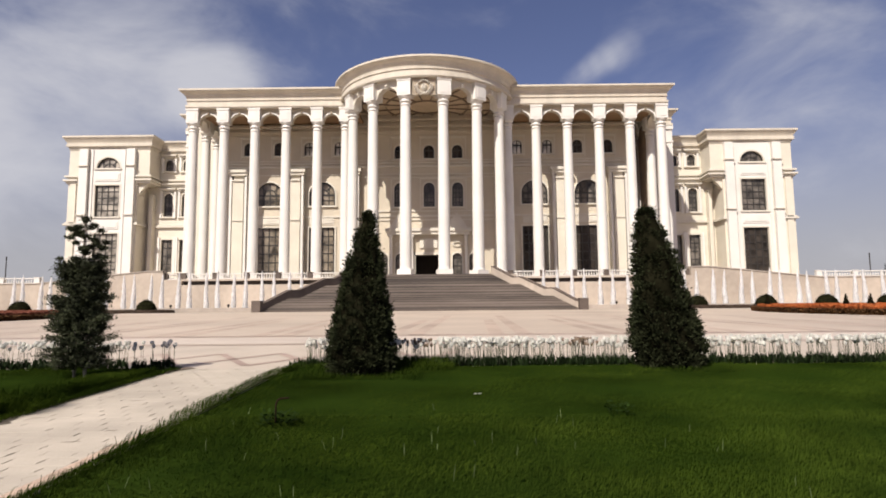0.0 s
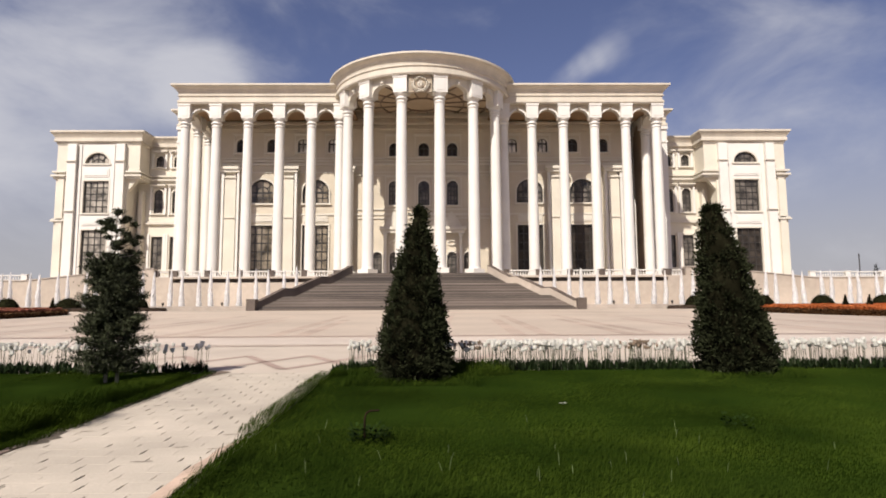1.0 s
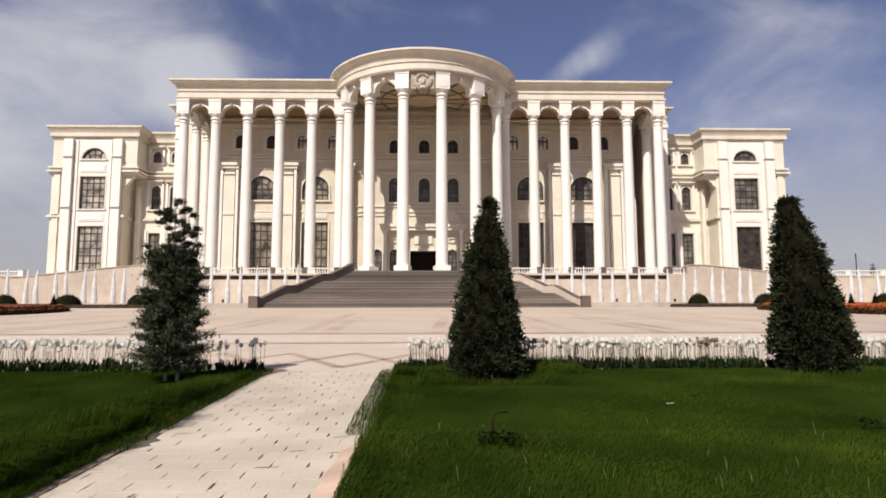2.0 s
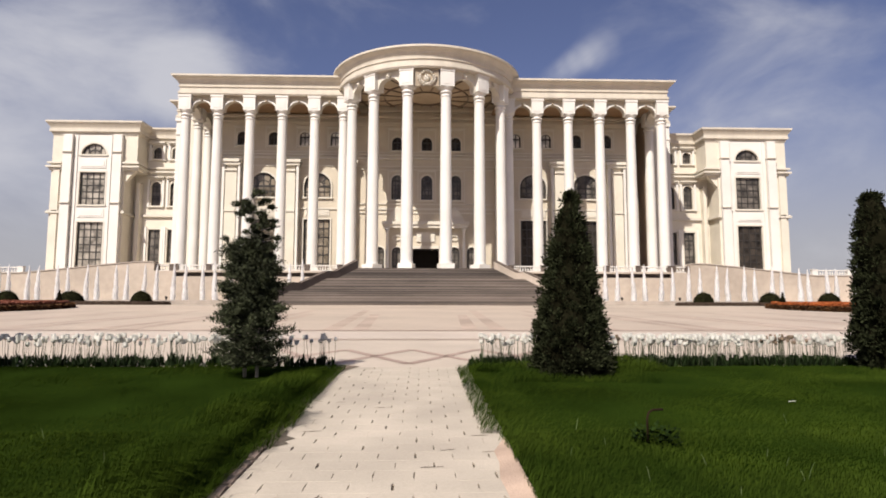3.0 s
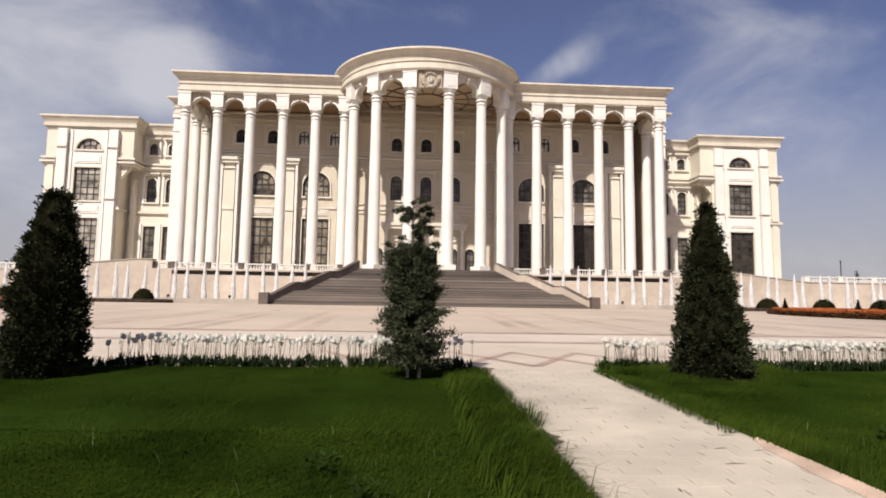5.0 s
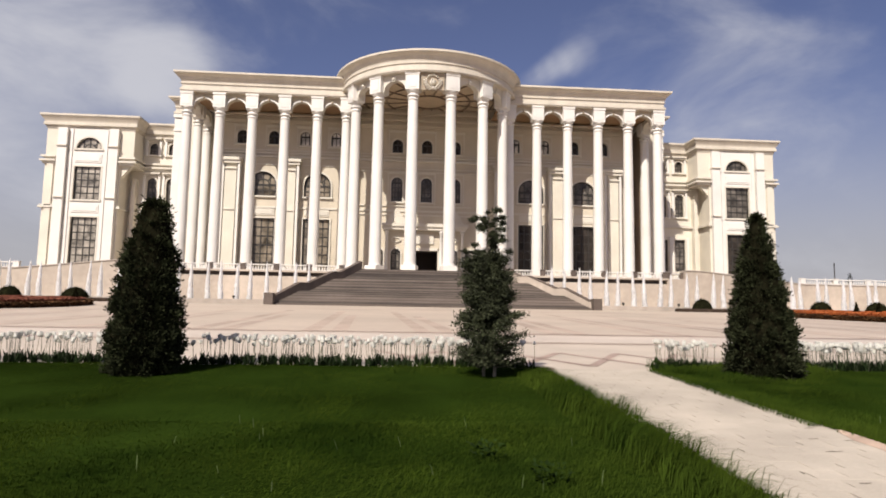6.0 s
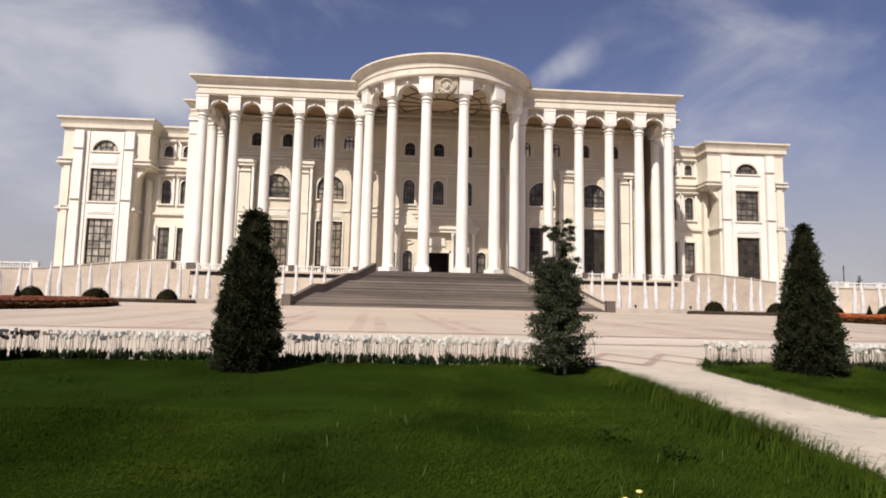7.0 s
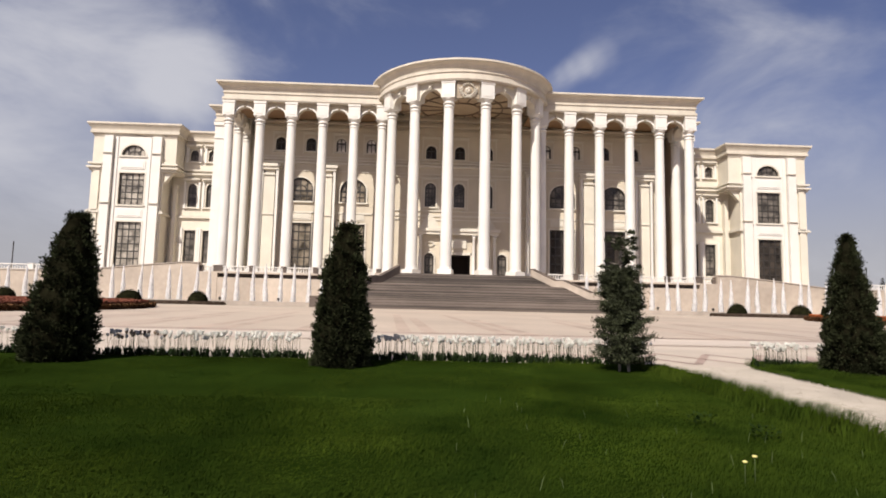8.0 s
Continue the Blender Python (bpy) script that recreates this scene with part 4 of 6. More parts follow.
def wing(s):
    """End pavilion with its recessed link."""
    g = palace
    def X(r):
        return PX(s * r)
    yw, yr = 123.5, 128.0
    def bx(bm, r0, r1, y0, y1, z0, z1):
        a, b = sorted((X(r0), X(r1)))
        box(bm, a, b, y0, y1, z0, z1)
    c = 64.7
    holes = [(X(c) - 2.45, X(c) + 2.45, 21.5, 27.9, False), (X(c) - 2.45, X(c) + 2.45, ZT + 0.4, 18.1, False), (X(c) - 2.35, X(c) + 2.35, 31.4, 33.6, True)]
    bm = bmesh.new()
    a, b = sorted((X(56.4), X(72.7)))
    lo, hi = sorted((X(58.7), X(72.7)))
    pierced(bm, lo, hi, ZT - 0.3, 28.3, yw, yw + 0.6, [h for h in holes if h[2] < 28])
    pierced(bm, a, b, 28.3, 36.0, yw, yw + 0.6, [h for h in holes if h[2] > 28])
    bx(bm, 58.7, 59.3, yw + 0.6, yr + 0.6, ZT - 0.3, 28.3)
    bx(bm, 56.4, 57.0, yw + 0.6, yr + 0.6, 28.3, 36.0)
    bx(bm, 57.0, 59.3, yw + 0.6, yr + 0.6, 28.3, 28.7)
    bx(bm, 72.1, 72.7, yw + 0.6, 148.0, ZT - 0.3, 36.0)
    bx(bm, 48.72, 72.09, 147.4, 148.0, ZT - 0.3, 36.0)
    part("pavilion_wall", bm, M_CREAM, g)
    # white centre bay panel
    bm = bmesh.new()
    hs = [(h[0] - 0.05, h[1] + 0.05, h[2] - 0.05, h[3] + 0.05, h[4]) for h in holes]
    a, b = sorted((X(c - 3.75), X(c + 3.75)))
    pierced(bm, a, b, ZT - 0.3, 35.4, yw - 0.14, yw - 0.003, hs)
    part("bay_panel", bm, M_WHITE, g)
    for r in (c - 3.25, c + 3.25):
        bm = bmesh.new()
        bx(bm, r - 0.22, r + 0.22, yw - 0.32, yw - 0.143, ZT - 0.3, 35.2)
        part("moulding", bm, M_WHITE, g)
    window(X(c), 21.5, 27.9, 4.9, yw, False, 4, 5, glass=M_CURTAIN if s < 0 else M_DIM)
    window(X(c), ZT + 0.4, 18.1, 4.9, yw, False, 4, 7, glass=M_CURTAIN if s < 0 else None)
    window(X(c), 31.4, 33.6, 4.7, yw, True, 4, 1, glass=M_CURTAIN if s < 0 else M_DIM)
    for z0, z1 in ((19.0, 20.6), (28.7, 30.4)):
        bm = bmesh.new()
        a, b = sorted((X(c - 2.5), X(c + 2.5)))
        box(bm, a, b, yw - 0.26, yw - 0.143, z0, z1)
        box(bm, a + 0.3, b - 0.3, yw - 0.34, yw - 0.26, z0 + 0.3, z1 - 0.3)
        part("panel", bm, M_WHITE, g)
    for r in (59.95, 69.45):
        bm = bmesh.new()
        bx(bm, r - 0.85, r + 0.85, yw - 0.8, yw - 0.003, ZT - 0.3, 35.28)
        p = part("pilaster", bm, M_WHITE, g)
        for za, zb in ((21.7, 21.86), (31.7, 31.86), (ZT - 0.3, ZT + 1.3)):
            bm = bmesh.new()
            bx(bm, r - 0.95, r + 0.95, yw - (1.1 if zb > 20 else 0.95), yw - 0.003, za, zb)
            part("band", bm, M_TRIM, p)
    # string courses outside the pilasters, wrapping the corner towards the link
    for z, t, o in ((28.3, 0.45, 0.35), (28.75, 0.35, 0.75), (29.55, 0.35, 0.6), (19.8, 0.35, 0.5), (20.2, 0.2, 0.3)):
        bm = bmesh.new()
        pr = [(0.003, z), (o, z), (o, z + t), (0.003, z + t)]
        e = 56.4 if z > 25 else 58.7
        run = [(X(58.95), yw), (X(e), yw), (X(e), yr), (X(48.72), yr)]
        sweep(bm, run, [(-s * oo, zz) for oo, zz in pr])
        part("string_course", bm, M_TRIM, g)
        bm = bmesh.new()
        run = [(X(70.55), yw), (X(72.7), yw), (X(72.7), 146.0)]
        sweep(bm, run, [(s * oo, zz) for oo, zz in pr])
        part("string_course", bm, M_TRIM, g)
    # corner piers under the upper string course
    for r0, r1 in ((71.0, 72.2),):
        bm = bmesh.new()
        bx(bm, r0, r1, yw - 0.3, yw - 0.003, ZT - 0.3, 28.3)
        part("corner_pier", bm, M_CREAM, g)
    # corbel and slim pilaster under the overhanging upper corner
    bm = bmesh.new()
    prism(bm, [(X(58.7), 26.0), (X(58.7), 28.29), (X(56.8), 28.29)], yw + 0.3, yw + 1.3)
    part("corbel", bm, M_CREAM, g)
    bm = bmesh.new()
    bx(bm, 57.0, 57.7, yr - 1.4, yr - 0.003, ZT - 0.3, 26.5)
    part("flank_pilaster", bm, M_CREAM, g)
    # link wall
    hl, wl = [], []
    for r in (54.35, 50.6):
        for z0, z1, w, ar in ((31.7, 34.1, 1.7, True), (22.1, 27.0, 1.9, True), (10.6, 17.3, 2.3, False)):
            hl.append((X(r) - w / 2, X(r) + w / 2, z0, z1, ar))
            wl.append((X(r), z0, z1, w, ar))
    bm = bmesh.new()
    a, b = sorted((X(48.72), X(58.7)))
    pierced(bm, a, b, ZT - 0.3, 36.0, yr, yr + 0.6, hl)
    part("link_wall", bm, M_CREAM, g)
    for x, z0, z1, w, ar in wl:
        window(x, z0, z1, w, yr, ar, 2, 2 if z0 > 30 else 4, glass=M_DIM)
        for q in (-1, 1):
            bm = bmesh.new()
            xq = x + q * (w / 2 + 0.5)
            box(bm, xq - 0.2, xq + 0.2, yr - 0.42, yr - 0.003, z0 - 0.3, z1 + (0.45 if ar else 0.5))
            part("window_pier", bm, M_WHITE, g)
        if ar:
            bm = bmesh.new()
            box(bm, x - w / 2 - 0.55, x + w / 2 + 0.55, yr - 0.6, yr - 0.003, z1 + 0.45, z1 + 0.75)
            box(bm, x - w / 2 - 0.75, x + w / 2 + 0.75, yr - 0.85, yr - 0.003, z1 + 0.75, z1 + 1.0)
            part("window_hood", bm, M_TRIM, g)
    # cornice round the whole wing
    WPROF = [(0.004, 35.3), (0.14, 35.3), (0.14, 35.5), (0.2, 35.55), (0.2, 35.8), (0.55, 35.86), (0.55, 36.36), (0.5, 36.4), (0.42, 36.44), (0.5, 36.75), (0.7, 37.1), (0.92, 37.4), (1.02, 37.5), (1.02, 37.58), (1.1, 37.6), (1.1, 37.95), (-1.2, 38.0), (-1.2, 36.0), (0.004, 36.0)]
    bm = bmesh.new()
    run = [(X(48.72), yr), (X(56.4), yr), (X(56.4), yw), (X(72.7), yw), (X(72.7), 147.0)]
    if s > 0:
        sweep(bm, run, WPROF)
    else:
        sweep(bm, run[::-1], WPROF)
    part("cornice", bm, M_CORNICE, g)
    bm = bmesh.new()
    bx(bm, 48.72, 57.2, yr + 1.25, 147.4, 36.0, 37.3)
    bx(bm, 57.6, 71.8, yw + 1.25, 147.4, 36.0, 37.3)
    part("roof", bm, M_ROOF, g)


wing(-1)
wing(1)


# ---- terrace, stairs, ramps ----
def terrace():
    root = tagged(new("terrace"), "raised pale stone terrace carrying the palace", "terrace", kind="structure")
    bm = bmesh.new()
    box(bm, PX(-40.49), PX(-12.0), 103.46, 108.0, -0.5, ZT - 0.96)
    box(bm, PX(12.0), PX(40.49), 103.46, 108.0, -0.5, ZT - 0.96)
    part("retaining_wall", bm, M_PALE, root)
    # recessed course painted dark for the shadow of the projecting slab
    bm = bmesh.new()
    box(bm, PX(-40.49), PX(-12.0), 104.4, 152.0, ZT - 0.95, ZT - 0.3)
    box(bm, PX(12.0), PX(40.49), 104.4, 152.0, ZT - 0.95, ZT - 0.3)
    part("shadow_course", bm, M_GRAN_SHADE, root, "recessed course under the balustrade, coloured dark as the slab's shadow")
    bm = bmesh.new()
    box(bm, PX(-40.49), PX(-12.0), 103.2, 122.0, ZT - 0.3, ZT)
    box(bm, PX(12.0), PX(40.49), 103.2, 122.0, ZT - 0.3, ZT)
    box(bm, PX(-12.0), PX(12.0), 96.0, 122.0, ZT - 0.3, ZT)
    box(bm, PX(-80.0), PX(-40.49), 110.0, 152.0, ZT - 0.5, ZT - 0.02)
    box(bm, PX(40.49), PX(80.0), 110.0, 152.0, ZT - 0.5, ZT - 0.02)
    part("terrace_floor", bm, M_PALE, root)
    bm = bmesh.new()
    box(bm, PX(-12.0), PX(12.0), 96.2, 108.0, -0.5, ZT - 0.3)
    part("porch_base", bm, M_PALE, root)
    return root


terrace_ob = terrace()

BAL = {}


def balustrade(x0, x1, y, z, label, post="p"):
    """Stone balustrade: rails, turned balusters and a pedestal every few metres."""
    root = tagged(new("balustrade"), label, "balustrade", "terrace balustrades")
    L = x1 - x0
    bm = bmesh.new()
    box(bm, x0, x1, y - 0.16, y + 0.16, z, z + 0.14)
    part("bottom_rail", bm, M_WHITE, root)
    bm = bmesh.new()
    box(bm, x0, x1, y - 0.2, y + 0.2, z + 0.78, z + 0.95)
    part("top_rail", bm, M_WHITE, root)
    if not BAL:
        bm = bmesh.new()
        lathe(bm, [(0.08, 0.0), (0.11, 0.12), (0.12, 0.22), (0.06, 0.42), (0.05, 0.5), (0.08, 0.64)], 8)
        BAL["b"] = bmesh_mesh("baluster", bm, M_WHITE)
        bm = bmesh.new()
        box(bm, -0.42, 0.42, -0.3, 0.3, 0, 0.96)
        box(bm, -0.48, 0.48, -0.36, 0.36, 0.96, 1.06)
        BAL["p"] = bmesh_mesh("pedestal", bm, M_GRAN_SHADE)
        BAL["w"] = BAL["p"].copy()
        BAL["w"].materials[0] = M_WHITE
    n = max(1, round(L / 5.65))
    for i in range(n + 1):
        share("pedestal", BAL[post], root, pose(x0 + L * i / n, y, z))
    m = int(L / 0.42)
    for i in range(m):
        x = x0 + L * (i + 0.5) / m
        share("baluster", BAL["b"], root, pose(x, y, z + 0.14))


for s in (-1, 1):
    a, b = sorted((PX(s * 14.0), PX(s * 40.3)))
    balustrade(a, b, 103.9, ZT, "white stone balustrade with turned balusters along the terrace")
    a, b = sorted((PX(s * 65.0), PX(s * 113.0)))
    balustrade(a, b, 104.4, 7.16, "white stone balustrade along the top of the ramp wall", "w")
    a, b = sorted((PX(s * 41.0), PX(s * 43.5)))
    balustrade(a, b, 104.3, ZT, "short white stone balustrade beside the ramp wall")


def ramp_wall(s):
    """Pale wall of the carriage ramp, its top falling away from the stairs."""
    root = tagged(new("ramp_wall"), "pale beige stone wall of the carriage ramp with a sloping top", "wall", kind="structure")
    def X(r):
        return PX(s * r)
    tops = [(43.6, 8.9), (46.2, 8.9), (51.9, 8.36), (59.4, 7.55), (64.8, 7.02), (118.0, 6.96)]
    bm = bmesh.new()
    pts = [(X(40.5), ZT - 0.05), (X(43.6), ZT - 0.05)] + [(X(r), z) for r, z in tops]
    prism(bm, [(X(40.5), -0.5)] + pts + [(X(118.0), -0.5)], 103.4, 105.0)
    part("wall_face", bm, M_PALE, root)
    bm = bmesh.new()
    for (r0, z0), (r1, z1) in zip(tops, tops[1:]):
        prism(bm, [(X(r0), z0 + 0.004), (X(r1), z1 + 0.004), (X(r1), z1 + 0.16), (X(r0), z0 + 0.16)], 103.28, 105.12)
    part("coping", bm, M_KERB, root)
    bm = bmesh.new()
    prism(bm, [(X(43.6), 0.0), (X(43.6), 8.0), (X(52), 7.4), (X(65), 6.0), (X(118), 5.9), (X(118), 0.0)], 105.01, 109.9)
    part("ramp", bm, M_PLAZA, root)


ramp_wall(-1)
ramp_wall(1)

# stairs: two flights that fan out towards the plaza
ST_Y0, ST_Y1, ST_N = 80.0, 96.0, 39


def stair_half(y):
    """Half width of the stairs at a depth."""
    s = (96.0 - y) / 16.0
    return 10.3 + 9.9 * s


def stairs():
    root = tagged(new("staircase"), "broad grey granite staircase fanning out in two flights", "stairs", kind="structure")
    rise = (ZT - 1.9) / ST_N
    run = (ST_Y1 - ST_Y0 - 3.2) / (ST_N - 1)
    y, z = ST_Y0, 1.9
    line = []
    for i in range(ST_N):
        deep = run + (1.6 if i in (12, 25) else 0)
        y2 = min(y + deep, 96.02)
        if i == ST_N - 1:
            y2 = 96.02
        bm = bmesh.new()
        w0, w1 = stair_half(y), stair_half(y2)
        zb = z - 0.3
        v = [bm.verts.new(p) for p in ((PX(-w0), y, zb), (PX(w0), y, zb), (PX(w1), y2 + 0.25, zb), (PX(-w1), y2 + 0.25, zb),
                                       (PX(-w0), y, z + rise), (PX(w0), y, z + rise), (PX(w1), y2 + 0.25, z + rise), (PX(-w1), y2 + 0.25, z + rise))]
        for f in ((3, 2, 1, 0), (4, 5, 6, 7), (0, 1, 5, 4), (1, 2, 6, 5), (2, 3, 7, 6), (3, 0, 4, 7)):
            bm.faces.new([v[k] for k in f])
        # projecting nosing
        box(bm, PX(-w0), PX(w0), y - 0.05, y + 0.12, z + rise - 0.045, z + rise + 0.001)
        part("step", bm, M_STEP, root)
        line.append((y, z + rise))
        y, z = y2, z + rise
    # cheek walls with coping, following the flights
    for s in (-1, 1):
        bm, cp = bmesh.new(), bmesh.new()
        pts = [(79.6, 3.0), (80.6, 3.0)]
        for k in (12, 25):
            pts += [(line[k][0] + 0.3, line[k][1] + 1.0), (line[k][0] + 1.7, line[k][1] + 1.0)]
        pts += [(96.0, ZT + 1.05), (97.2, ZT + 1.05)]
        for b, lo, hi, extra in ((bm, None, 0.0, 0.0), (cp, 0.004, 0.12, 0.03)):
            rings = []
            for yy, zz in pts:
                w = stair_half(min(yy, 96.0))
                z0 = 0.5 if lo is None else zz + lo
                rings.append([b.verts.new((PX(s * (w - extra)), yy, z0)), b.verts.new((PX(s * (w + 0.5 + extra)), yy, z0)),
                              b.verts.new((PX(s * (w + 0.5 + extra)), yy, zz + hi)), b.verts.new((PX(s * (w - extra)), yy, zz + hi))])
            for ra, rb in zip(rings, rings[1:]):
                for j in range(4):
                    b.faces.new((ra[j], rb[j], rb[(j + 1) % 4], ra[(j + 1) % 4]))
            b.faces.new(rings[0])
            b.faces.new(rings[-1][::-1])
        # lit east cheek pale, west cheek painted dark as its shaded side
        part("cheek_wall", bm, M_PALE if s > 0 else M_GRAN_SHADE, root)
        part("cheek_coping", cp, M_GRAN_SHADE, root)
        bm = bmesh.new()
        w = stair_half(80)
        a, b2 = sorted((PX(s * (w - 0.15)), PX(s * (w + 0.95))))
        box(bm, a, b2, 79.2, 80.5, 0.5, 3.35)
        part("end_block", bm, M_GRAN_SHADE, root, "dark granite end block")
        # bank between the cheek wall and the terrace
        bm = bmesh.new()
        a, b2 = sorted((PX(s * 11.4), PX(s * 14.2)))
        box(bm, a, b2, 97.0, 104.5, 0.5, ZT)
        part("terrace_return", bm, M_PALE, root)


stairs()


# ---- fountains ----
def basin(s):
    root = tagged(new("fountain_basin"), "long low stone fountain basin before the wall", "fountain", "fountain basins")
    a, b = sorted((PX(s * 16.2), PX(s * 100.0)))
    bm = bmesh.new()
    box(bm, a, b, 86.6, 87.0, 1.6, 2.6)
    box(bm, a, b, 92.0, 92.4, 1.6, 2.6)
    box(bm, a, a + 0.4, 87.0, 92.0, 1.6, 2.6)
    box(bm, b - 0.4, b, 87.0, 92.0, 1.6, 2.6)
    part("rim", bm, M_KERB, root)
    bm = bmesh.new()
    box(bm, a + 0.4, b - 0.4, 87.0, 92.0, 1.6, 2.3)
    part("pool", bm, M_POOL, root)


basin(-1)
basin(1)


def floodlight(x, y, z):
    """Small dark floodlight on a bracket."""
    root = tagged(new("floodlight"), "small dark floodlight standing on the fountain's rim", "floodlight", "fountain floodlights")
    root.location = (x, y, z)
    bm = bmesh.new()
    box(bm, -0.06, 0.06, -0.06, 0.06, 0.0, 0.16)
    part("bracket", bm, M_IRON, root)
    bm = bmesh.new()
    lathe(bm, [(0.10, 0.16), (0.17, 0.22), (0.17, 0.44), (0.12, 0.5)], 12)
    part("housing", bm, M_IRON, root)


for s in (-1, 1):
    for r in (26.7, 34.7):
        floodlight(PX(s * r), 86.8, 2.6)


def jets():
    """Foaming white jets in staggered pairs; each a tapered, ragged column of water with a splash at its foot."""
    kinds = []
    for k in range(4):
        rng = random.Random(40 + k)
        bm = bmesh.new()
        n, segs = 16, 10
        rings = []
        for i in range(n + 1):
            s = i / n
            r = (0.35 * (1 - s ** 2.2) ** 0.8 * (1 - 0.25 * s) + 0.03) * (1 if i < n else 0.2)
            ox, oy = 0.05 * math.sin(5 * s + k), 0.05 * math.cos(4 * s + 2 * k)
            rings.append([bm.verts.new((ox + r * (1 + rng.uniform(-0.25, 0.25)) * math.cos(2 * math.pi * j / segs), oy + r * (1 + rng.uniform(-0.25, 0.25)) * math.sin(2 * math.pi * j / segs), 6.0 * s)) for j in range(segs)])
        for ra, rb in zip(rings, rings[1:]):
            for j in range(segs):
                bm.faces.new((ra[j], ra[(j + 1) % segs], rb[(j + 1) % segs], rb[j])).smooth = True
        bm.faces.new(rings[-1])
        for q in range(40):
            a, rr, z = rng.uniform(0, 6.28), rng.uniform(0.25, 0.6), rng.uniform(0.0, 0.9) ** 2 * 3
            d = rng.uniform(0.02, 0.06)
            c = Vector((rr * math.cos(a) * (1 - z / 5), rr * math.sin(a) * (1 - z / 5), z))
            v = [bm.verts.new(c + Vector(p) * d) for p in ((1, 0, 0), (-0.5, 0.87, 0), (-0.5, -0.87, 0), (0, 0, 1.8))]
            for f in ((0, 1, 2), (0, 1, 3), (1, 2, 3), (2, 0, 3)):
                bm.faces.new([v[p] for p in f])
        kinds.append(bmesh_mesh("fountain_jet", bm, M_WATER))
    rng = random.Random(5)
    i = 0
    for s in (-1, 1):
        for k in range(21):
            for r0, y in ((17.1, 89.0), (19.2, 90.2)):
                r = r0 + 3.98 * k
                if r > 98:
                    continue
                ob = new("fountain_jet", kinds[i % 4])
                i += 1
                ob.matrix_basis = Matrix.LocRotScale((PX(s * r), y, 2.05), Euler((rng.uniform(-0.012, 0.012), rng.uniform(-0.02, 0.02), rng.uniform(0, 6))), (1, 1, rng.uniform(0.96, 1.04) * (1.0 - 0.13 * min(1.0, (r - 17.0) / 45.0))))
                tagged(ob, "tall tapering white jet of foaming fountain water", "water jet", "fountain jets")


jets()


# ---- planting on the plaza ----
def leafy_blob(bm, c, rx, rz, n, leaf, rng, flat=0.35):
    """Small leaf faces all over a dome."""
    for _ in range(n):
        a, u = rng.uniform(0, 2 * math.pi), rng.uniform(0.0, 1.0)
        e = math.asin(u)
        k = rng.uniform(0.9, 1.06)
        p = Vector((c[0] + rx * k * math.cos(e) * math.cos(a), c[1] + rx * k * math.cos(e) * math.sin(a), c[2] + rz * k * math.sin(e)))
        nrm = Vector((math.cos(e) * math.cos(a), math.cos(e) * math.sin(a), math.sin(e)))
        t = nrm.cross(Vector((rng.uniform(-1, 1), rng.uniform(-1, 1), rng.uniform(-1, 1)))).normalized()
        b = nrm.cross(t)
        t, b = t * leaf * rng.uniform(0.6, 1.3), b * leaf * rng.uniform(0.5, 1.0)
        t += nrm * leaf * rng.uniform(-flat, flat * 1.6)
        v = [bm.verts.new(p - t), bm.verts.new(p + b), bm.verts.new(p + t), bm.verts.new(p - b)]
        bm.faces.new(v)


def bush(x, y, r, h):
    root = tagged(new("bush"), "dark green clipped dome-shaped bush in the flower bed", "bush", "clipped bushes")
    root.location = (x, y, gz(y) - 0.02)
    rng = random.Random(int(x * 10))
    # core painted dark for the shade inside the bush
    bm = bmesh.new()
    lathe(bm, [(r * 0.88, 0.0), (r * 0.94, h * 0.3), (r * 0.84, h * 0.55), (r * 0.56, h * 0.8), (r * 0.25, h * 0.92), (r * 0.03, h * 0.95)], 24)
    part("shade_core", bm, M_CORE, root)
    bm = bmesh.new()
    leafy_blob(bm, (0, 0, 0.05), r, h - 0.05, 2200, 0.07, rng, 0.25)
    part("leaves", bm, M_HEDGE, root)


def small_cone(x, y, r, h):
    root = tagged(new("dwarf_conifer"), "small dark cone-shaped conifer in the flower bed", "conifer", "dwarf conifers")
    root.location = (x, y, gz(y) - 0.02)
    rng = random.Random(int(x * 7))
    # core painted dark for the shade inside the conifer
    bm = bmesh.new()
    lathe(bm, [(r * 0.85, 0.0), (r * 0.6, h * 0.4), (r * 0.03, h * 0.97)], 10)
    part("shade_core", bm, M_CORE, root)
    bm = bmesh.new()
    for _ in range(260):
        s, a = rng.random() ** 1.4, rng.uniform(0, 6.28)
        rr = r * (1 - s)
        p = Vector((rr * math.cos(a), rr * math.sin(a), h * s))
        d = Vector((math.cos(a), math.sin(a), 0.8)) * 0.12
        t = Vector((-math.sin(a), math.cos(a), 0)) * 0.06
        bm.faces.new([bm.verts.new(q) for q in (p - t, p + t, p + d)])
    part("leaves", bm, M_HEDGE, root)


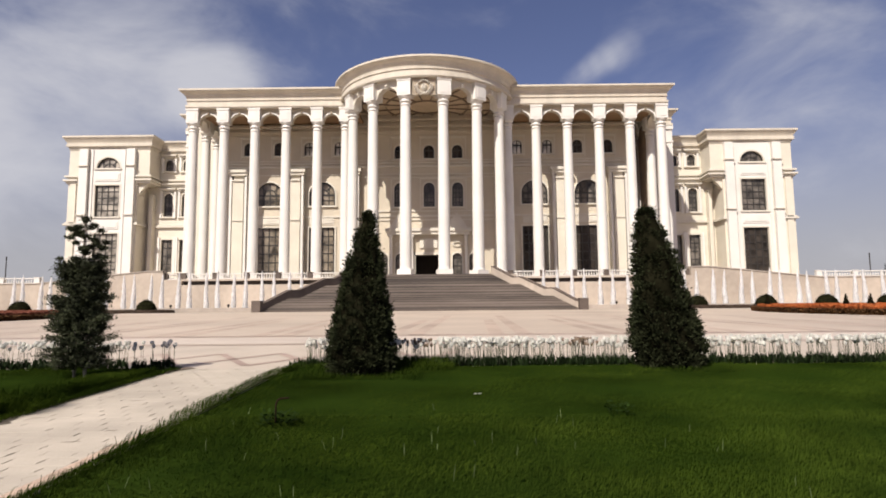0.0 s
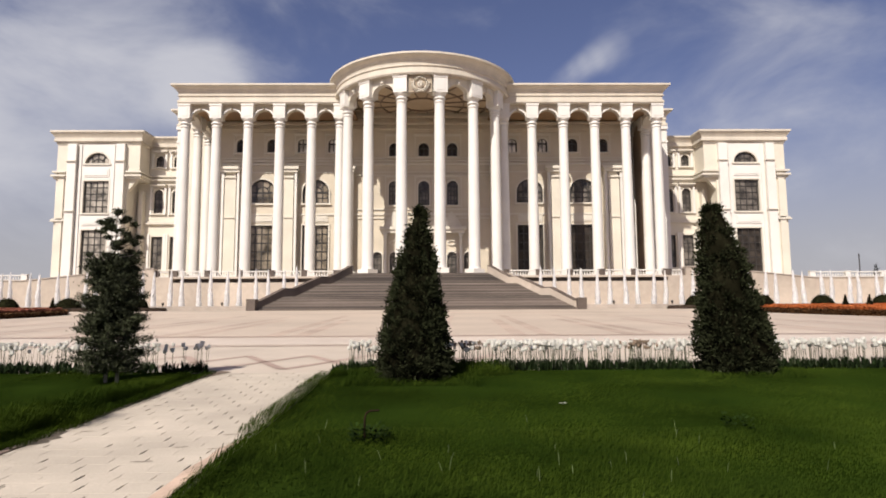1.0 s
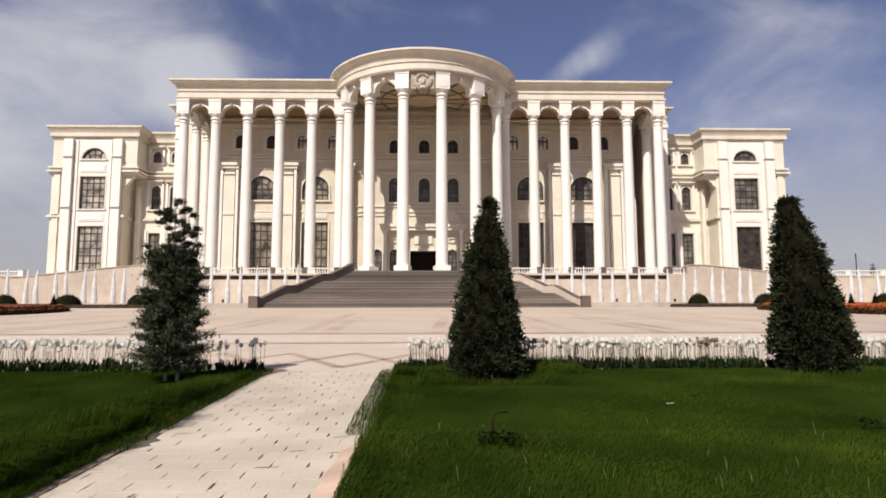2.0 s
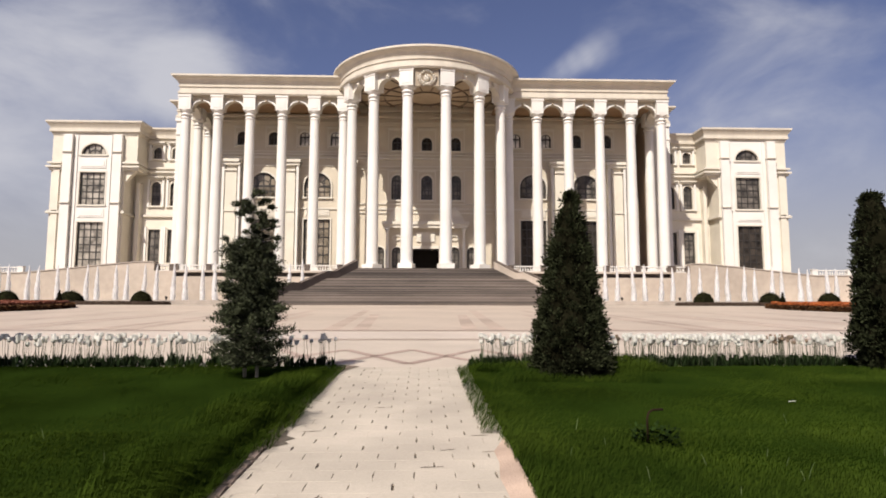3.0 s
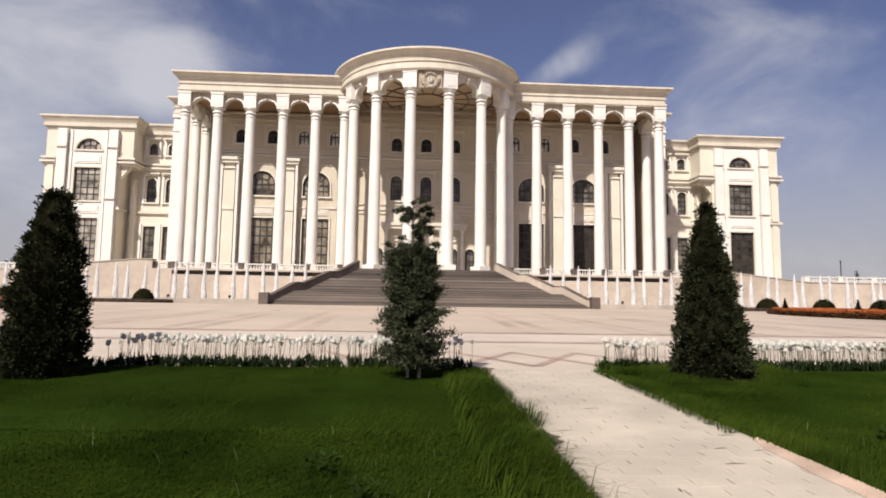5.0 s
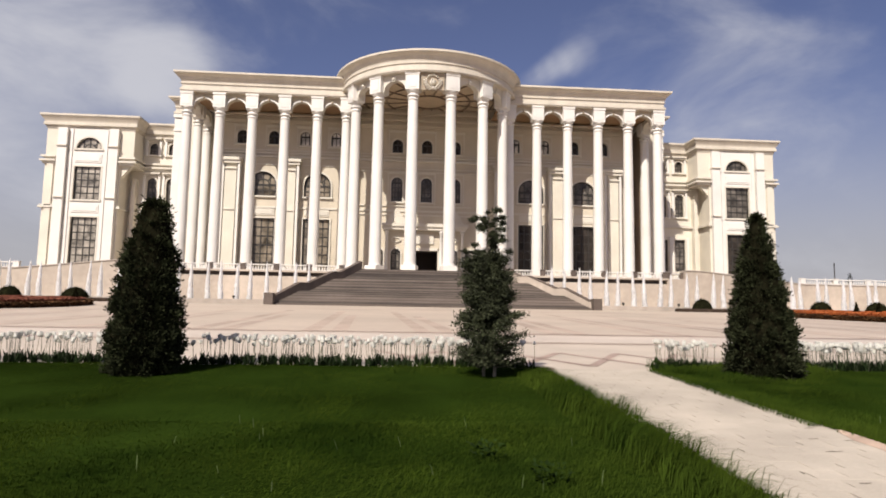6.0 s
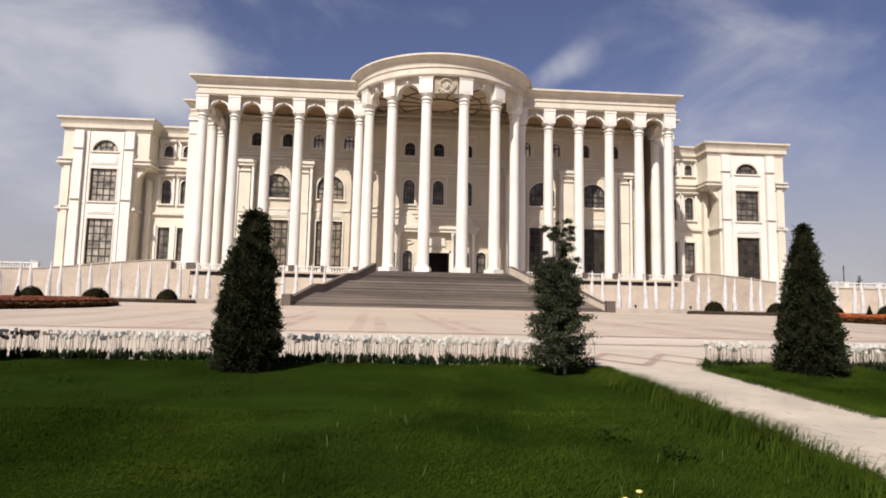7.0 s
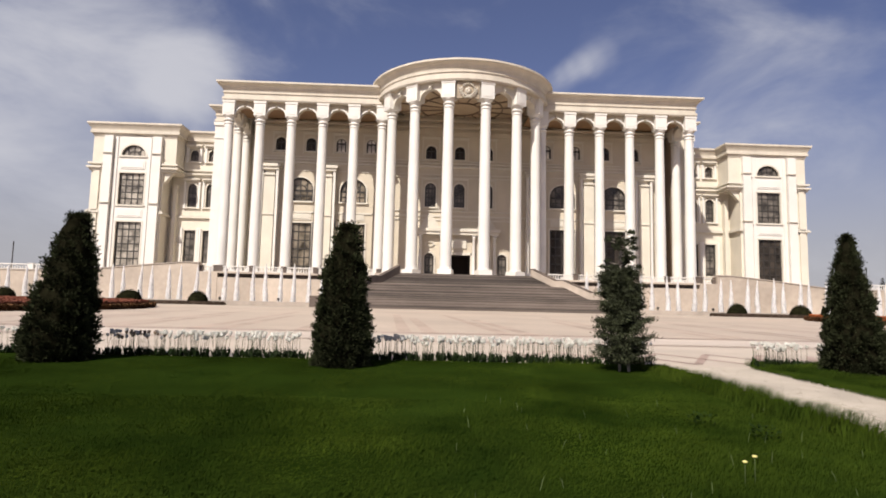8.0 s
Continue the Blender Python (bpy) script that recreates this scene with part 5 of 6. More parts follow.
def soil_bed(s, r0, r1, y0, y1):
    """Long bed of bare soil before the fountain, with a clipped hedge round its front and its rounded end."""
    root = tagged(new("flower_bed"), "long low bed of dry soil with a clipped brown hedge", "flower bed", "plaza flower beds")
    k = (y1 - y0) / 2
    ends = [(r0 + k - k * math.cos(a), y0 + k + k * math.sin(a)) for a in (math.pi * (0.5 - i / 12) for i in range(13))]
    line = [(PX(s * r), y) for r, y in ends] + [(PX(s * (r0 + k + (r1 - r0 - k) * i / 20)), y0) for i in range(1, 21)]
    bm = bmesh.new()
    ring = line + [(PX(s * r1), y1)]
    low, top = [[bm.verts.new((x, y, 1.9 + h)) for x, y in ring] for h in (-0.2, 0.24)]
    for i in range(len(ring)):
        j = (i + 1) % len(ring)
        bm.faces.new((low[i], low[j], top[j], top[i]))
    bm.faces.new(top)
    part("bed_soil", bm, M_BEDSOIL, root)
    bm = bmesh.new()
    bow = [(0.30 * math.cos(a) * s, 1.86 + 0.47 * math.sin(a) ** 0.7) for a in (math.pi * i / 8 for i in range(9))]
    sweep(bm, line, bow, True)
    hedge = part("border_hedge", bm, M_EDGING, root)
    rng = random.Random(int(r0) + s)
    ev, ef = [], []
    for (xa, ya), (xb, yb) in zip(line, line[1:]):
        for _ in range(int(150 * math.hypot(xb - xa, yb - ya))):
            u, a = rng.random(), math.pi * rng.random()
            nx, ny = (yb - ya), -(xb - xa)
            q = 0.31 * math.cos(a) / math.hypot(nx, ny)
            c = Vector((xa + (xb - xa) * u + nx * q, ya + (yb - ya) * u + ny * q, 1.87 + 0.48 * math.sin(a) ** 0.7))
            w, sz, b = rng.uniform(0, 6.28), rng.uniform(0.03, 0.06), len(ev)
            d, e = Vector((math.cos(w), 0.4, math.sin(w))) * sz, Vector((-math.sin(w), 0.4, math.cos(w))) * sz
            ev += [c - d, c - e, c + d, c + e]
            ef.append((b, b + 1, b + 2, b + 3))
    from_arrays("hedge_leaves", ev, ef, M_EDGING, hedge)


def orange_bed(s):
    """Wide bed of massed flowers with a dark clipped border, its inner edge running up the plaza."""
    root = tagged(new("flower_bed"), "wide bed of massed bright orange flowers with a bronze clipped border" if s > 0 else "wide bed of rust-red flowers with a bronze clipped border", "flower bed", "plaza flower beds")
    ys = [34 + 40 * i / 40 for i in range(41)]

    def inner(y):
        return 32.3 + 0.02 * (y - 54) ** 2 if s > 0 else 30.9 + 0.02 * (y - 51) ** 2

    rs = (0.0, 0.7, 6.0, 16.0, 40.0)
    bm = bmesh.new()
    grid = [[bm.verts.new((PX(s * (inner(y) + r)), y, gz(y) + (0.0 if k == 0 else 0.50))) for k, r in enumerate(rs)] for y in ys]
    for a, b in zip(grid, grid[1:]):
        for k in range(len(rs) - 1):
            bm.faces.new((a[k], a[k + 1], b[k + 1], b[k]))
    bm.faces.new([grid[-1][k] for k in range(len(rs))] + [bm.verts.new((PX(s * (inner(74) + 40)), 74, gz(74))), bm.verts.new((PX(s * inner(74)), 74.01, gz(74)))])
    part("flower_carpet", bm, M_FLOWER if s > 0 else M_RUST, root)
    rng = random.Random(17 + s)
    verts, faces = [], []
    for _ in range(26000):
        y = rng.uniform(34, 74)
        u = rng.random() ** 2 * 38 + 0.5
        x = PX(s * (inner(y) + u))
        z = gz(y) + 0.50 + rng.uniform(0.0, 0.12)
        sz, t, b = rng.uniform(0.05, 0.10), rng.uniform(0, 6.28), len(verts)
        for q in range(4):
            verts.append((x + sz * math.cos(t + q * 1.57), y + sz * math.sin(t + q * 1.57), z + rng.uniform(-0.05, 0.05)))
        verts.append((x, y, z - 0.2))
        faces += [(b, b + 1, b + 2, b + 3), (b, b + 1, b + 4), (b + 2, b + 3, b + 4)]
    ob = from_arrays("flower_mass", verts, faces, M_FLOWER if s > 0 else M_RUST, root)
    ob["kind"] = "stuff"
    verts, faces = [], []
    for _ in range(22000):
        y = rng.uniform(34, 74)
        x = PX(s * (inner(y) + rng.uniform(-0.2, 0.5)))
        z = gz(y) + rng.uniform(0.0, 0.42)
        sz, t, b = rng.uniform(0.05, 0.10), rng.uniform(0, 6.28), len(verts)
        d, e = Vector((math.cos(t), math.sin(t), 0.4)) * sz, Vector((-math.sin(t), math.cos(t), 0.5)) * sz
        c = Vector((x, y, z))
        verts += [c - d, c - e, c + d, c + e]
        faces.append((b, b + 1, b + 2, b + 3))
    ob = from_arrays("border_hedge", verts, faces, M_BORDER, root)


for s in (-1, 1):
    soil_bed(s, 33.4, 70.0, 81.7, 86.3)
    orange_bed(s)
    for r, rad, h in ((36.7, 1.35, 1.85), (45.7, 1.45 if s > 0 else 1.7, 1.85), (53.7, 1.45, 1.85), (61.9, 1.45, 1.85)):
        bush(PX(s * r), 84.0, rad, h)
    for r in (36.2, 44.15, 46.65):
        small_cone(PX(s * r), 65.0, 0.5, 1.6)


# ---- trees on the lawns ----
def thuja(x, y, h, r, seed, lean=0.0, blunt=0.45, back=0.0):
    """Clipped conical thuja: trunk, inner mass coloured dark for the shade inside and thousands of upright scale-leaf
    sprays.
    """
    root = tagged(new("thuja"), "dense dark green cone-shaped thuja on the lawn", "conifer tree", "conifers along the lawn")
    root.matrix_basis = pose(x, y, gz(y) - 0.02, 0, 0, 0)
    rng = random.Random(seed)
    off = rng.uniform(0, 50)

    def radius(s, a):
        """Outline: widest a little above the foot, with lumps."""
        base = r * (1 - s) ** blunt * (1.0 - 0.16 * s) * (0.80 + 0.20 * min(1, s / 0.14))
        lump = 1 + 0.2 * noise.noise((2.2 * math.cos(a) + off, 2.2 * math.sin(a), s * h * 2.1)) + 0.2 * noise.noise((5 * math.cos(a) + off, 5 * math.sin(a), s * h * 5))
        return max(0.03, base * lump)

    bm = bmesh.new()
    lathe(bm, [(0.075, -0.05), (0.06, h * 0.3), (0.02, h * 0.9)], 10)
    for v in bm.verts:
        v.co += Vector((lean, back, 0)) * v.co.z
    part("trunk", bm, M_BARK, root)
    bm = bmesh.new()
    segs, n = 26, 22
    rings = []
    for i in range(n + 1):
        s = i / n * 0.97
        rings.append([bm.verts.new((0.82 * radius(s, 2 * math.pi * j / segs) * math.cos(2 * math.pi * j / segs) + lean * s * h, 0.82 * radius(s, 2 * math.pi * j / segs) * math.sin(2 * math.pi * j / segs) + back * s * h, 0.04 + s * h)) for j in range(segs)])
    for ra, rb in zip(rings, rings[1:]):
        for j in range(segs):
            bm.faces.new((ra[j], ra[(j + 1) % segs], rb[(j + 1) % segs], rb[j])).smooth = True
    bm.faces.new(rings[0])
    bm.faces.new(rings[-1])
    part("shade_dark_core", bm, M_CORE, root)
    verts, faces = [], []
    for _ in range(900):
        s = min(0.985, (1 - math.sqrt(rng.random())) * 1.02)
        a = rng.uniform(0, 2 * math.pi)
        rad = radius(s, a) * rng.uniform(0.80, 0.96)
        if rng.random() < 0.05:        # crown
            s = rng.uniform(0.95, 0.985)
            rad = radius(s, a) * rng.random()
        heart = Vector((rad * math.cos(a) + lean * s * h, rad * math.sin(a) + back * s * h, 0.03 + s * h))
        grow = Vector((math.cos(a) * 0.8, math.sin(a) * 0.8, rng.uniform(0.2, 1.1))).normalized()
        size = rng.uniform(0.08, 0.17)
        for _ in range(34):
            spread = Vector((rng.gauss(0, 1), rng.gauss(0, 1), rng.gauss(0, 1)))
            p = heart + spread * size * 0.27
            out = (grow + spread * 0.45).normalized()
            side = out.cross(Vector((rng.uniform(-1, 1), rng.uniform(-1, 1), rng.uniform(-1, 1)))).normalized()
            L, w = rng.uniform(0.03, 0.07), rng.uniform(0.007, 0.016)
            b = len(verts)
            verts += [p - side * w * 0.5, p + side * w * 0.5, p + out * L * 0.6 + side * w, p + out * L, p + out * L * 0.55 - side * w]
            faces += [(b, b + 1, b + 2, b + 3, b + 4)]
    from_arrays("foliage", verts, faces, M_THUJA, root)
    return root


thuja(-18.60, 12.9, 3.04, 0.75, 11, 0.085, 0.36)
thuja(-12.81, 12.75, 2.96, 0.68, 12, 0.022, 0.33)
thuja(-1.82, 12.9, 3.08, 0.725, 13, 0.04, 0.62, 0.09)
thuja(4.19, 13.45, 3.14, 0.76, 14, -0.135)


def pine(x, y, h, seed):
    """Thin young pine: two grey stems, uneven whorls of branches and needle tufts with sky between them."""
    root = tagged(new("young_pine"), "thin young pine with two grey stems and sparse top", "conifer tree", "conifers along the lawn")
    root.matrix_basis = pose(x, y, gz(y) + 0.03)
    rng = random.Random(seed)

    def tube(bm, pts, r0, r1, segs=7):
        rings = []
        for i, p in enumerate(pts):
            s = i / (len(pts) - 1)
            d = (pts[min(i + 1, len(pts) - 1)] - pts[max(i - 1, 0)]).normalized()
            u = d.orthogonal().normalized()
            w = d.cross(u)
            rr = r0 + (r1 - r0) * s
            rings.append([bm.verts.new(p + (u * math.cos(6.2832 * j / segs) + w * math.sin(6.2832 * j / segs)) * rr) for j in range(segs)])
        for ra, rb in zip(rings, rings[1:]):
            for j in range(segs):
                bm.faces.new((ra[j], ra[(j + 1) % segs], rb[(j + 1) % segs], rb[j])).smooth = True
        bm.faces.new(rings[0])
        bm.faces.new(rings[-1])

    stems = []
    for sx, top in ((-0.06, h), (0.13, h * 0.62)):
        pts = [Vector((sx + 0.05 * math.sin(3.1 * i / 8 + sx * 20) * (i / 8), 0.03 * math.sin(2 * i / 8), top * i / 8 - 0.05)) for i in range(9)]
        bm = bmesh.new()
        tube(bm, pts, 0.032, 0.008)
        part("stem", bm, M_BARK, root)
        stems.append(pts)
    verts, faces = [], []

    def tuft(c, d, size, n):
        for _ in range(n):
            o = (d * rng.uniform(0.2, 1.0) + Vector((rng.gauss(0, 1), rng.gauss(0, 1), rng.gauss(0, 1))) * 0.6).normalized()
            p = c + Vector((rng.gauss(0, 1), rng.gauss(0, 1), rng.gauss(0, 0.5))) * size * 0.42
            L = rng.uniform(0.04, 0.08)
            sd = o.cross(Vector((rng.uniform(-1, 1), rng.uniform(-1, 1), rng.uniform(-1, 1)))).normalized() * rng.uniform(0.007, 0.013)
            b = len(verts)
            verts.extend([p - sd, p + sd, p + o * L])
            faces.append((b, b + 1, b + 2))

    bm = bmesh.new()
    for k in range(168):
        s = 0.07 + 0.91 * (k / 168) ** 1.2
        st = stems[0] if s > 0.58 or k % 3 else stems[1]
        f = min(s if st is stems[0] else s / 0.62, 0.99) * 8
        i = int(f)
        base = st[i].lerp(st[min(i + 1, 8)], f - i)
        a = k * 2.4 + rng.uniform(-0.4, 0.4)
        if s < 0.30:      # thin twiggy skirt
            prof, spots, size, n = 0.50, (0.3, 0.55, 0.8, 1.0), 0.14, 60
        elif s < 0.72:    # dense middle, in flat clumps
            prof, spots, size, n = 0.47 - 0.3 * (s - 0.30), (0.25, 0.5, 0.75, 1.0), 0.15, 150
        else:             # separate tufts with gaps
            if k % 5 in (0, 3):
                continue
            prof, spots, size, n = (0.40 if k % 4 else 0.2) * (1.0 - 0.3 * (s - 0.72) / 0.28), (0.55, 1.0) if k % 3 == 0 else (1.0,), 0.085, 130
        reach = prof * rng.uniform(0.72, 1.06)
        d = Vector((math.cos(a), math.sin(a), rng.uniform(0.1, 0.4))).normalized()
        tip = base + d * reach
        tube(bm, [base, base.lerp(tip, 0.5) + Vector((0, 0, -0.02)), tip], 0.010, 0.004, 5)
        for q in spots:
            tuft(base.lerp(tip, q), (d + Vector((0, 0, 0.5))).normalized(), size * rng.uniform(0.8, 1.15), n)
    part("branches", bm, M_BARK, root)
    tuft(stems[0][8], Vector((0, 0, 1)), 0.05, 60)
    from_arrays("needles", verts, faces, M_PINE, root)


pine(-6.95, 12.7, 2.93, 21)


# ---- tulips along the lawns' far edge ----
def tulips(name, x0, x1, seed):
    """A border of long-stemmed white tulips: leaves, stems and cupped heads."""
    root = tagged(new(name), "border of long-stemmed white tulips with dark leaves", "tulips", "tulip borders", kind="stuff")
    rng = random.Random(seed)
    L, S, W, D = ([], []), ([], []), ([], []), ([], [])

    def quad_strip(store, pts, wid):
        v, f = store
        b = len(v)
        for (p, w) in zip(pts, wid):
            v.extend([p - w, p + w])
        for i in range(len(pts) - 1):
            f.append((b + 2 * i, b + 2 * i + 1, b + 2 * i + 3, b + 2 * i + 2))

    n = int((x1 - x0) * (36 if x0 < -10 else 66))
    for _ in range(n):
        x, y = rng.uniform(x0, x1), rng.uniform(14.0, 14.72)
        if (abs(x + 4.5) > 3 and noise.noise((x * 0.9, 3.0, seed)) < -0.30 and rng.random() < 0.4) or (abs(x + 4.5) < 3 and rng.random() < 0.38):
            continue
        if any(abs(x - tx) < 0.3 for tx in (-18.5, -12.7, -1.8, 4.2)) or PATH_R < x < PATH_R + 0.35:
            continue
        z = gz(y) + 0.0
        h = 0.50 - 0.14 * rng.random() ** 2
        a = rng.uniform(0, 6.28)
        bend = Vector((math.cos(a), math.sin(a), 0)) * rng.uniform(0.0, 0.05)
        base, top = Vector((x, y, z)), Vector((x, y, z + h)) + bend
        sd = Vector((0.004, 0, 0))
        quad_strip(S, [base, base.lerp(top, 0.5) - bend * 0.2, top], [sd, sd, sd * 0.8])
        sd = Vector((0, 0.004, 0))
        quad_strip(S, [base, base.lerp(top, 0.5) - bend * 0.2, top], [sd, sd, sd * 0.8])
        wilt = noise.noise((x * 0.6, 9.0, seed)) > 0.3 and rng.random() < 0.75
        v, f = D if wilt else W
        b = len(v)
        k = rng.uniform(1.05, 1.55) * (0.75 if wilt else 1.0)
        flare = rng.uniform(0.6, 1.5)
        rows = ((0.010, -0.005), (0.025 * k, 0.010), (0.030 * k, 0.030), (0.028 * k * flare, 0.055 * k))
        for rr, dz in rows:
            for j in range(6):
                v.append(top + Vector((rr * math.cos(j * 1.047 + a), rr * math.sin(j * 1.047 + a), dz + (0.012 if j % 2 and dz > 0.05 else 0))))
        for i in range(3):
            for j in range(6):
                f.append((b + 6 * i + j, b + 6 * i + (j + 1) % 6, b + 6 * i + 6 + (j + 1) % 6, b + 6 * i + 6 + j))
        for q in range(5):
            t = rng.uniform(0, 6.28)
            d = Vector((math.cos(t), math.sin(t), 0))
            sd = Vector((-d.y, d.x, 0)) * rng.uniform(0.014, 0.026)
            lh = rng.uniform(0.07, 0.23)
            quad_strip(L, [base, base + d * 0.03 + Vector((0, 0, lh * 0.55)), base + d * 0.07 + Vector((0, 0, lh))], [sd * 0.7, sd, sd * 0.12])
    for _ in range(int(n * 0.9)):      # plants in leaf only, along the lawn's edge
        base = Vector((rng.uniform(x0, x1), rng.uniform(13.95, 14.35), 0))
        base.z = gz(base.y)
        for q in range(4):
            w = rng.uniform(0, 6.28)
            d = Vector((math.cos(w), math.sin(w), 0))
            sd = Vector((-d.y, d.x, 0)) * rng.uniform(0.014, 0.026)
            lh = rng.uniform(0.06, 0.2)
            quad_strip(L, [base, base + d * 0.03 + Vector((0, 0, lh * 0.55)), base + d * 0.07 + Vector((0, 0, lh))], [sd * 0.7, sd, sd * 0.12])
    for nm, st, m in (("leaves", L, M_LEAF), ("stems", S, M_STEM), ("flower_heads", W, M_TULIP), ("withered_heads", D, M_WILT)):
        if st[0]:
            from_arrays(nm, st[0], st[1], m, root)


tulips("tulip_border", -34.0, PATH_L - 0.12, 3)
tulips("tulip_border", PATH_R + 0.10, 24.0, 4)


# ---- small things on the lawn ----
def sprinkler(x, y):
    """Bent brown irrigation pipe in a clump of weeds."""
    root = tagged(new("irrigation_pipe"), "thin bent brown irrigation pipe standing in the lawn", "pipe")
    root.location = (x, y, gz(y))
    bm = bmesh.new()
    pts = [Vector((0, 0, -0.05)), Vector((0, 0, 0.26)), Vector((0.015, 0, 0.31)), Vector((0.05, 0, 0.335)), Vector((0.15, 0, 0.34))]
    rings = []
    for i, p in enumerate(pts):
        d = (pts[min(i + 1, 4)] - pts[max(i - 1, 0)]).normalized()
        u = Vector((0, 1, 0))
        w = d.cross(u)
        rings.append([bm.verts.new(p + (u * math.cos(j * 0.785) + w * math.sin(j * 0.785)) * 0.011) for j in range(8)])
    for ra, rb in zip(rings, rings[1:]):
        for j in range(8):
            bm.faces.new((ra[j], ra[(j + 1) % 8], rb[(j + 1) % 8], rb[j])).smooth = True
    bm.faces.new(rings[0])
    bm.faces.new(rings[-1])
    part("tube", bm, M_PIPE, root)


sprinkler(-2.15, 8.5)


def weed(x, y, r, n, seed, label, leaf):
    root = tagged(new("weed_clump"), label, "weeds", "weed clumps")
    root.location = (x, y, gz(y) + 0.04)
    rng = random.Random(seed)
    verts, faces = [], []
    for _ in range(n):
        a, rr = rng.uniform(0, 6.28), r * math.sqrt(rng.random())
        p = Vector((rr * math.cos(a), rr * math.sin(a), rng.uniform(0.02, 0.14)))
        d = Vector((math.cos(a + rng.uniform(-1, 1)), math.sin(a + rng.uniform(-1, 1)), rng.uniform(0.0, 0.9))).normalized() * rng.uniform(0.03, 0.06)
        s = d.cross(Vector((0, 0, 1))).normalized() * rng.uniform(0.012, 0.022)
        b = len(verts)
        verts += [p, p + d * 0.5 + s, p + d, p + d * 0.5 - s]
        faces.append((b, b + 1, b + 2, b + 3))
    from_arrays("leaves", verts, faces, leaf, root)


weed(-2.1, 8.45, 0.21, 230, 31, "dark broad-leaved weeds round the irrigation pipe", M_WEED)
for k, (wx, wy) in enumerate(((-7.7, 7.5), (-7.3, 6.8), (1.9, 8.9))):
    weed(wx, wy, 0.16, 80, 33 + k, "low broad-leaved weeds in the lawn", M_WEED)


def dandelion(x, y, h):
    root = tagged(new("dandelion"), "yellow dandelion flower in the lawn", "flower", "dandelions")
    root.location = (x, y, gz(y) + 0.03)
    bm = bmesh.new()
    lathe(bm, [(0.003, 0.0), (0.0025, h)], 6)
    part("stem", bm, M_STRAW, root)
    bm = bmesh.new()
    lathe(bm, [(0.004, h), (0.021, h + 0.008), (0.024, h + 0.015), (0.013, h + 0.023), (0.002, h + 0.025)], 10)
    part("flower_head", bm, M_YELLOW, root)


for dx, dy, dh in ((-8.42, 5.14, 0.19), (-8.30, 5.2, 0.22)):
    dandelion(dx, dy, dh)


def stalks(x0, x1, y0, y1, n, seed):
    """Single pale seed stalks that stick out of the lawn."""
    rng = random.Random(seed)
    verts, faces = [], []
    for _ in range(n):
        x, y, h = rng.uniform(x0, x1), rng.uniform(y0, y1), rng.uniform(0.10, 0.17)
        a, b = rng.uniform(0, 6.28), len(verts)
        tip = Vector((x + 0.5 * h * math.cos(a) * rng.random(), y + 0.4 * h * math.sin(a), gz(y) + h))
        w = Vector((0.0025, 0, 0))
        p = Vector((x, y, gz(y)))
        verts += [p - w, p + w, p.lerp(tip, 0.6) + Vector((0, 0, 0.02)) + w, p.lerp(tip, 0.6) + Vector((0, 0, 0.02)) - w, tip]
        faces += [(b, b + 1, b + 2, b + 3), (b + 3, b + 2, b + 4)]
    tagged(from_arrays("grass_stalks", verts, faces, M_STRAW), "pale dry stalks standing out of the lawn", "grass", kind="stuff")


stalks(-3.1, 2.5, 5.0, 9.5, 42, 71)
stalks(-11.0, -5.8, 4.5, 9.0, 40, 72)


def litter(x, y):
    """Two folded scraps."""
    bm = bmesh.new()
    for k in range(2):
        c = Vector((0.06 * k, 0.02 * k, 0.0))
        pts = [(-0.022, -0.008, 0.0), (0.0, -0.012, 0.008), (0.024, -0.004, 0.003), (0.02, 0.008, 0.0), (-0.014, 0.01, 0.005)]
        lo = [bm.verts.new(c + Vector(p)) for p in pts]
        hi = [bm.verts.new(c + Vector(p) + Vector((0, 0, 0.003))) for p in pts]
        bm.faces.new(lo[::-1])
        bm.faces.new(hi)
        for i in range(5):
            bm.faces.new((lo[i], lo[(i + 1) % 5], hi[(i + 1) % 5], hi[i]))
    ob = part("litter", bm, M_TULIP)
    ob.location = (x, y, gz(y) + 0.085)
    tagged(ob, "small scraps of white litter lying on the lawn", "litter", "lawn litter")


litter(0.22, 10.22)


# ---- far distance ----
def hills():
    bm = bmesh.new()
    n = 140
    lo, hi = [], []
    for i in range(n + 1):
        x = -3600 + 7200 * i / n
        z = 120 + 55 * noise.noise((x * 0.0011, 4.0, 0)) + 22 * noise.noise((x * 0.004, 9.0, 0)) + 0.012 * x
        lo.append(bm.verts.new((x, 2800, -30)))
        hi.append(bm.verts.new((x, 3050, max(70, z))))
    for i in range(n):
        bm.faces.new((lo[i], lo[i + 1], hi[i + 1], hi[i])).smooth = True
    tagged(part("backdrop", bm, M_HILL), "hazy grey hills on the horizon", "hills", kind="structure")


hills()


def lamp_post(x, y, h):
    root = tagged(new("street_lamp"), "thin dark street lamp post far beside the palace", "street lamp", "far lamp posts")
    root.location = (x, y, 1.8)
    bm = bmesh.new()
    lathe(bm, [(0.3, 0.0), (0.3, 0.6), (0.16, 0.8), (0.12, h)], 10)
    part("pole", bm, M_IRON, root)
    bm = bmesh.new()
    lathe(bm, [(0.1, h), (0.14, h + 0.2), (0.15, h + 0.9), (0.05, h + 1.1)], 10)
    part("lantern", bm, M_IRON, root)


lamp_post(101.0, 150.0, 12.5)
lamp_post(-107.0, 150.0, 13.5)


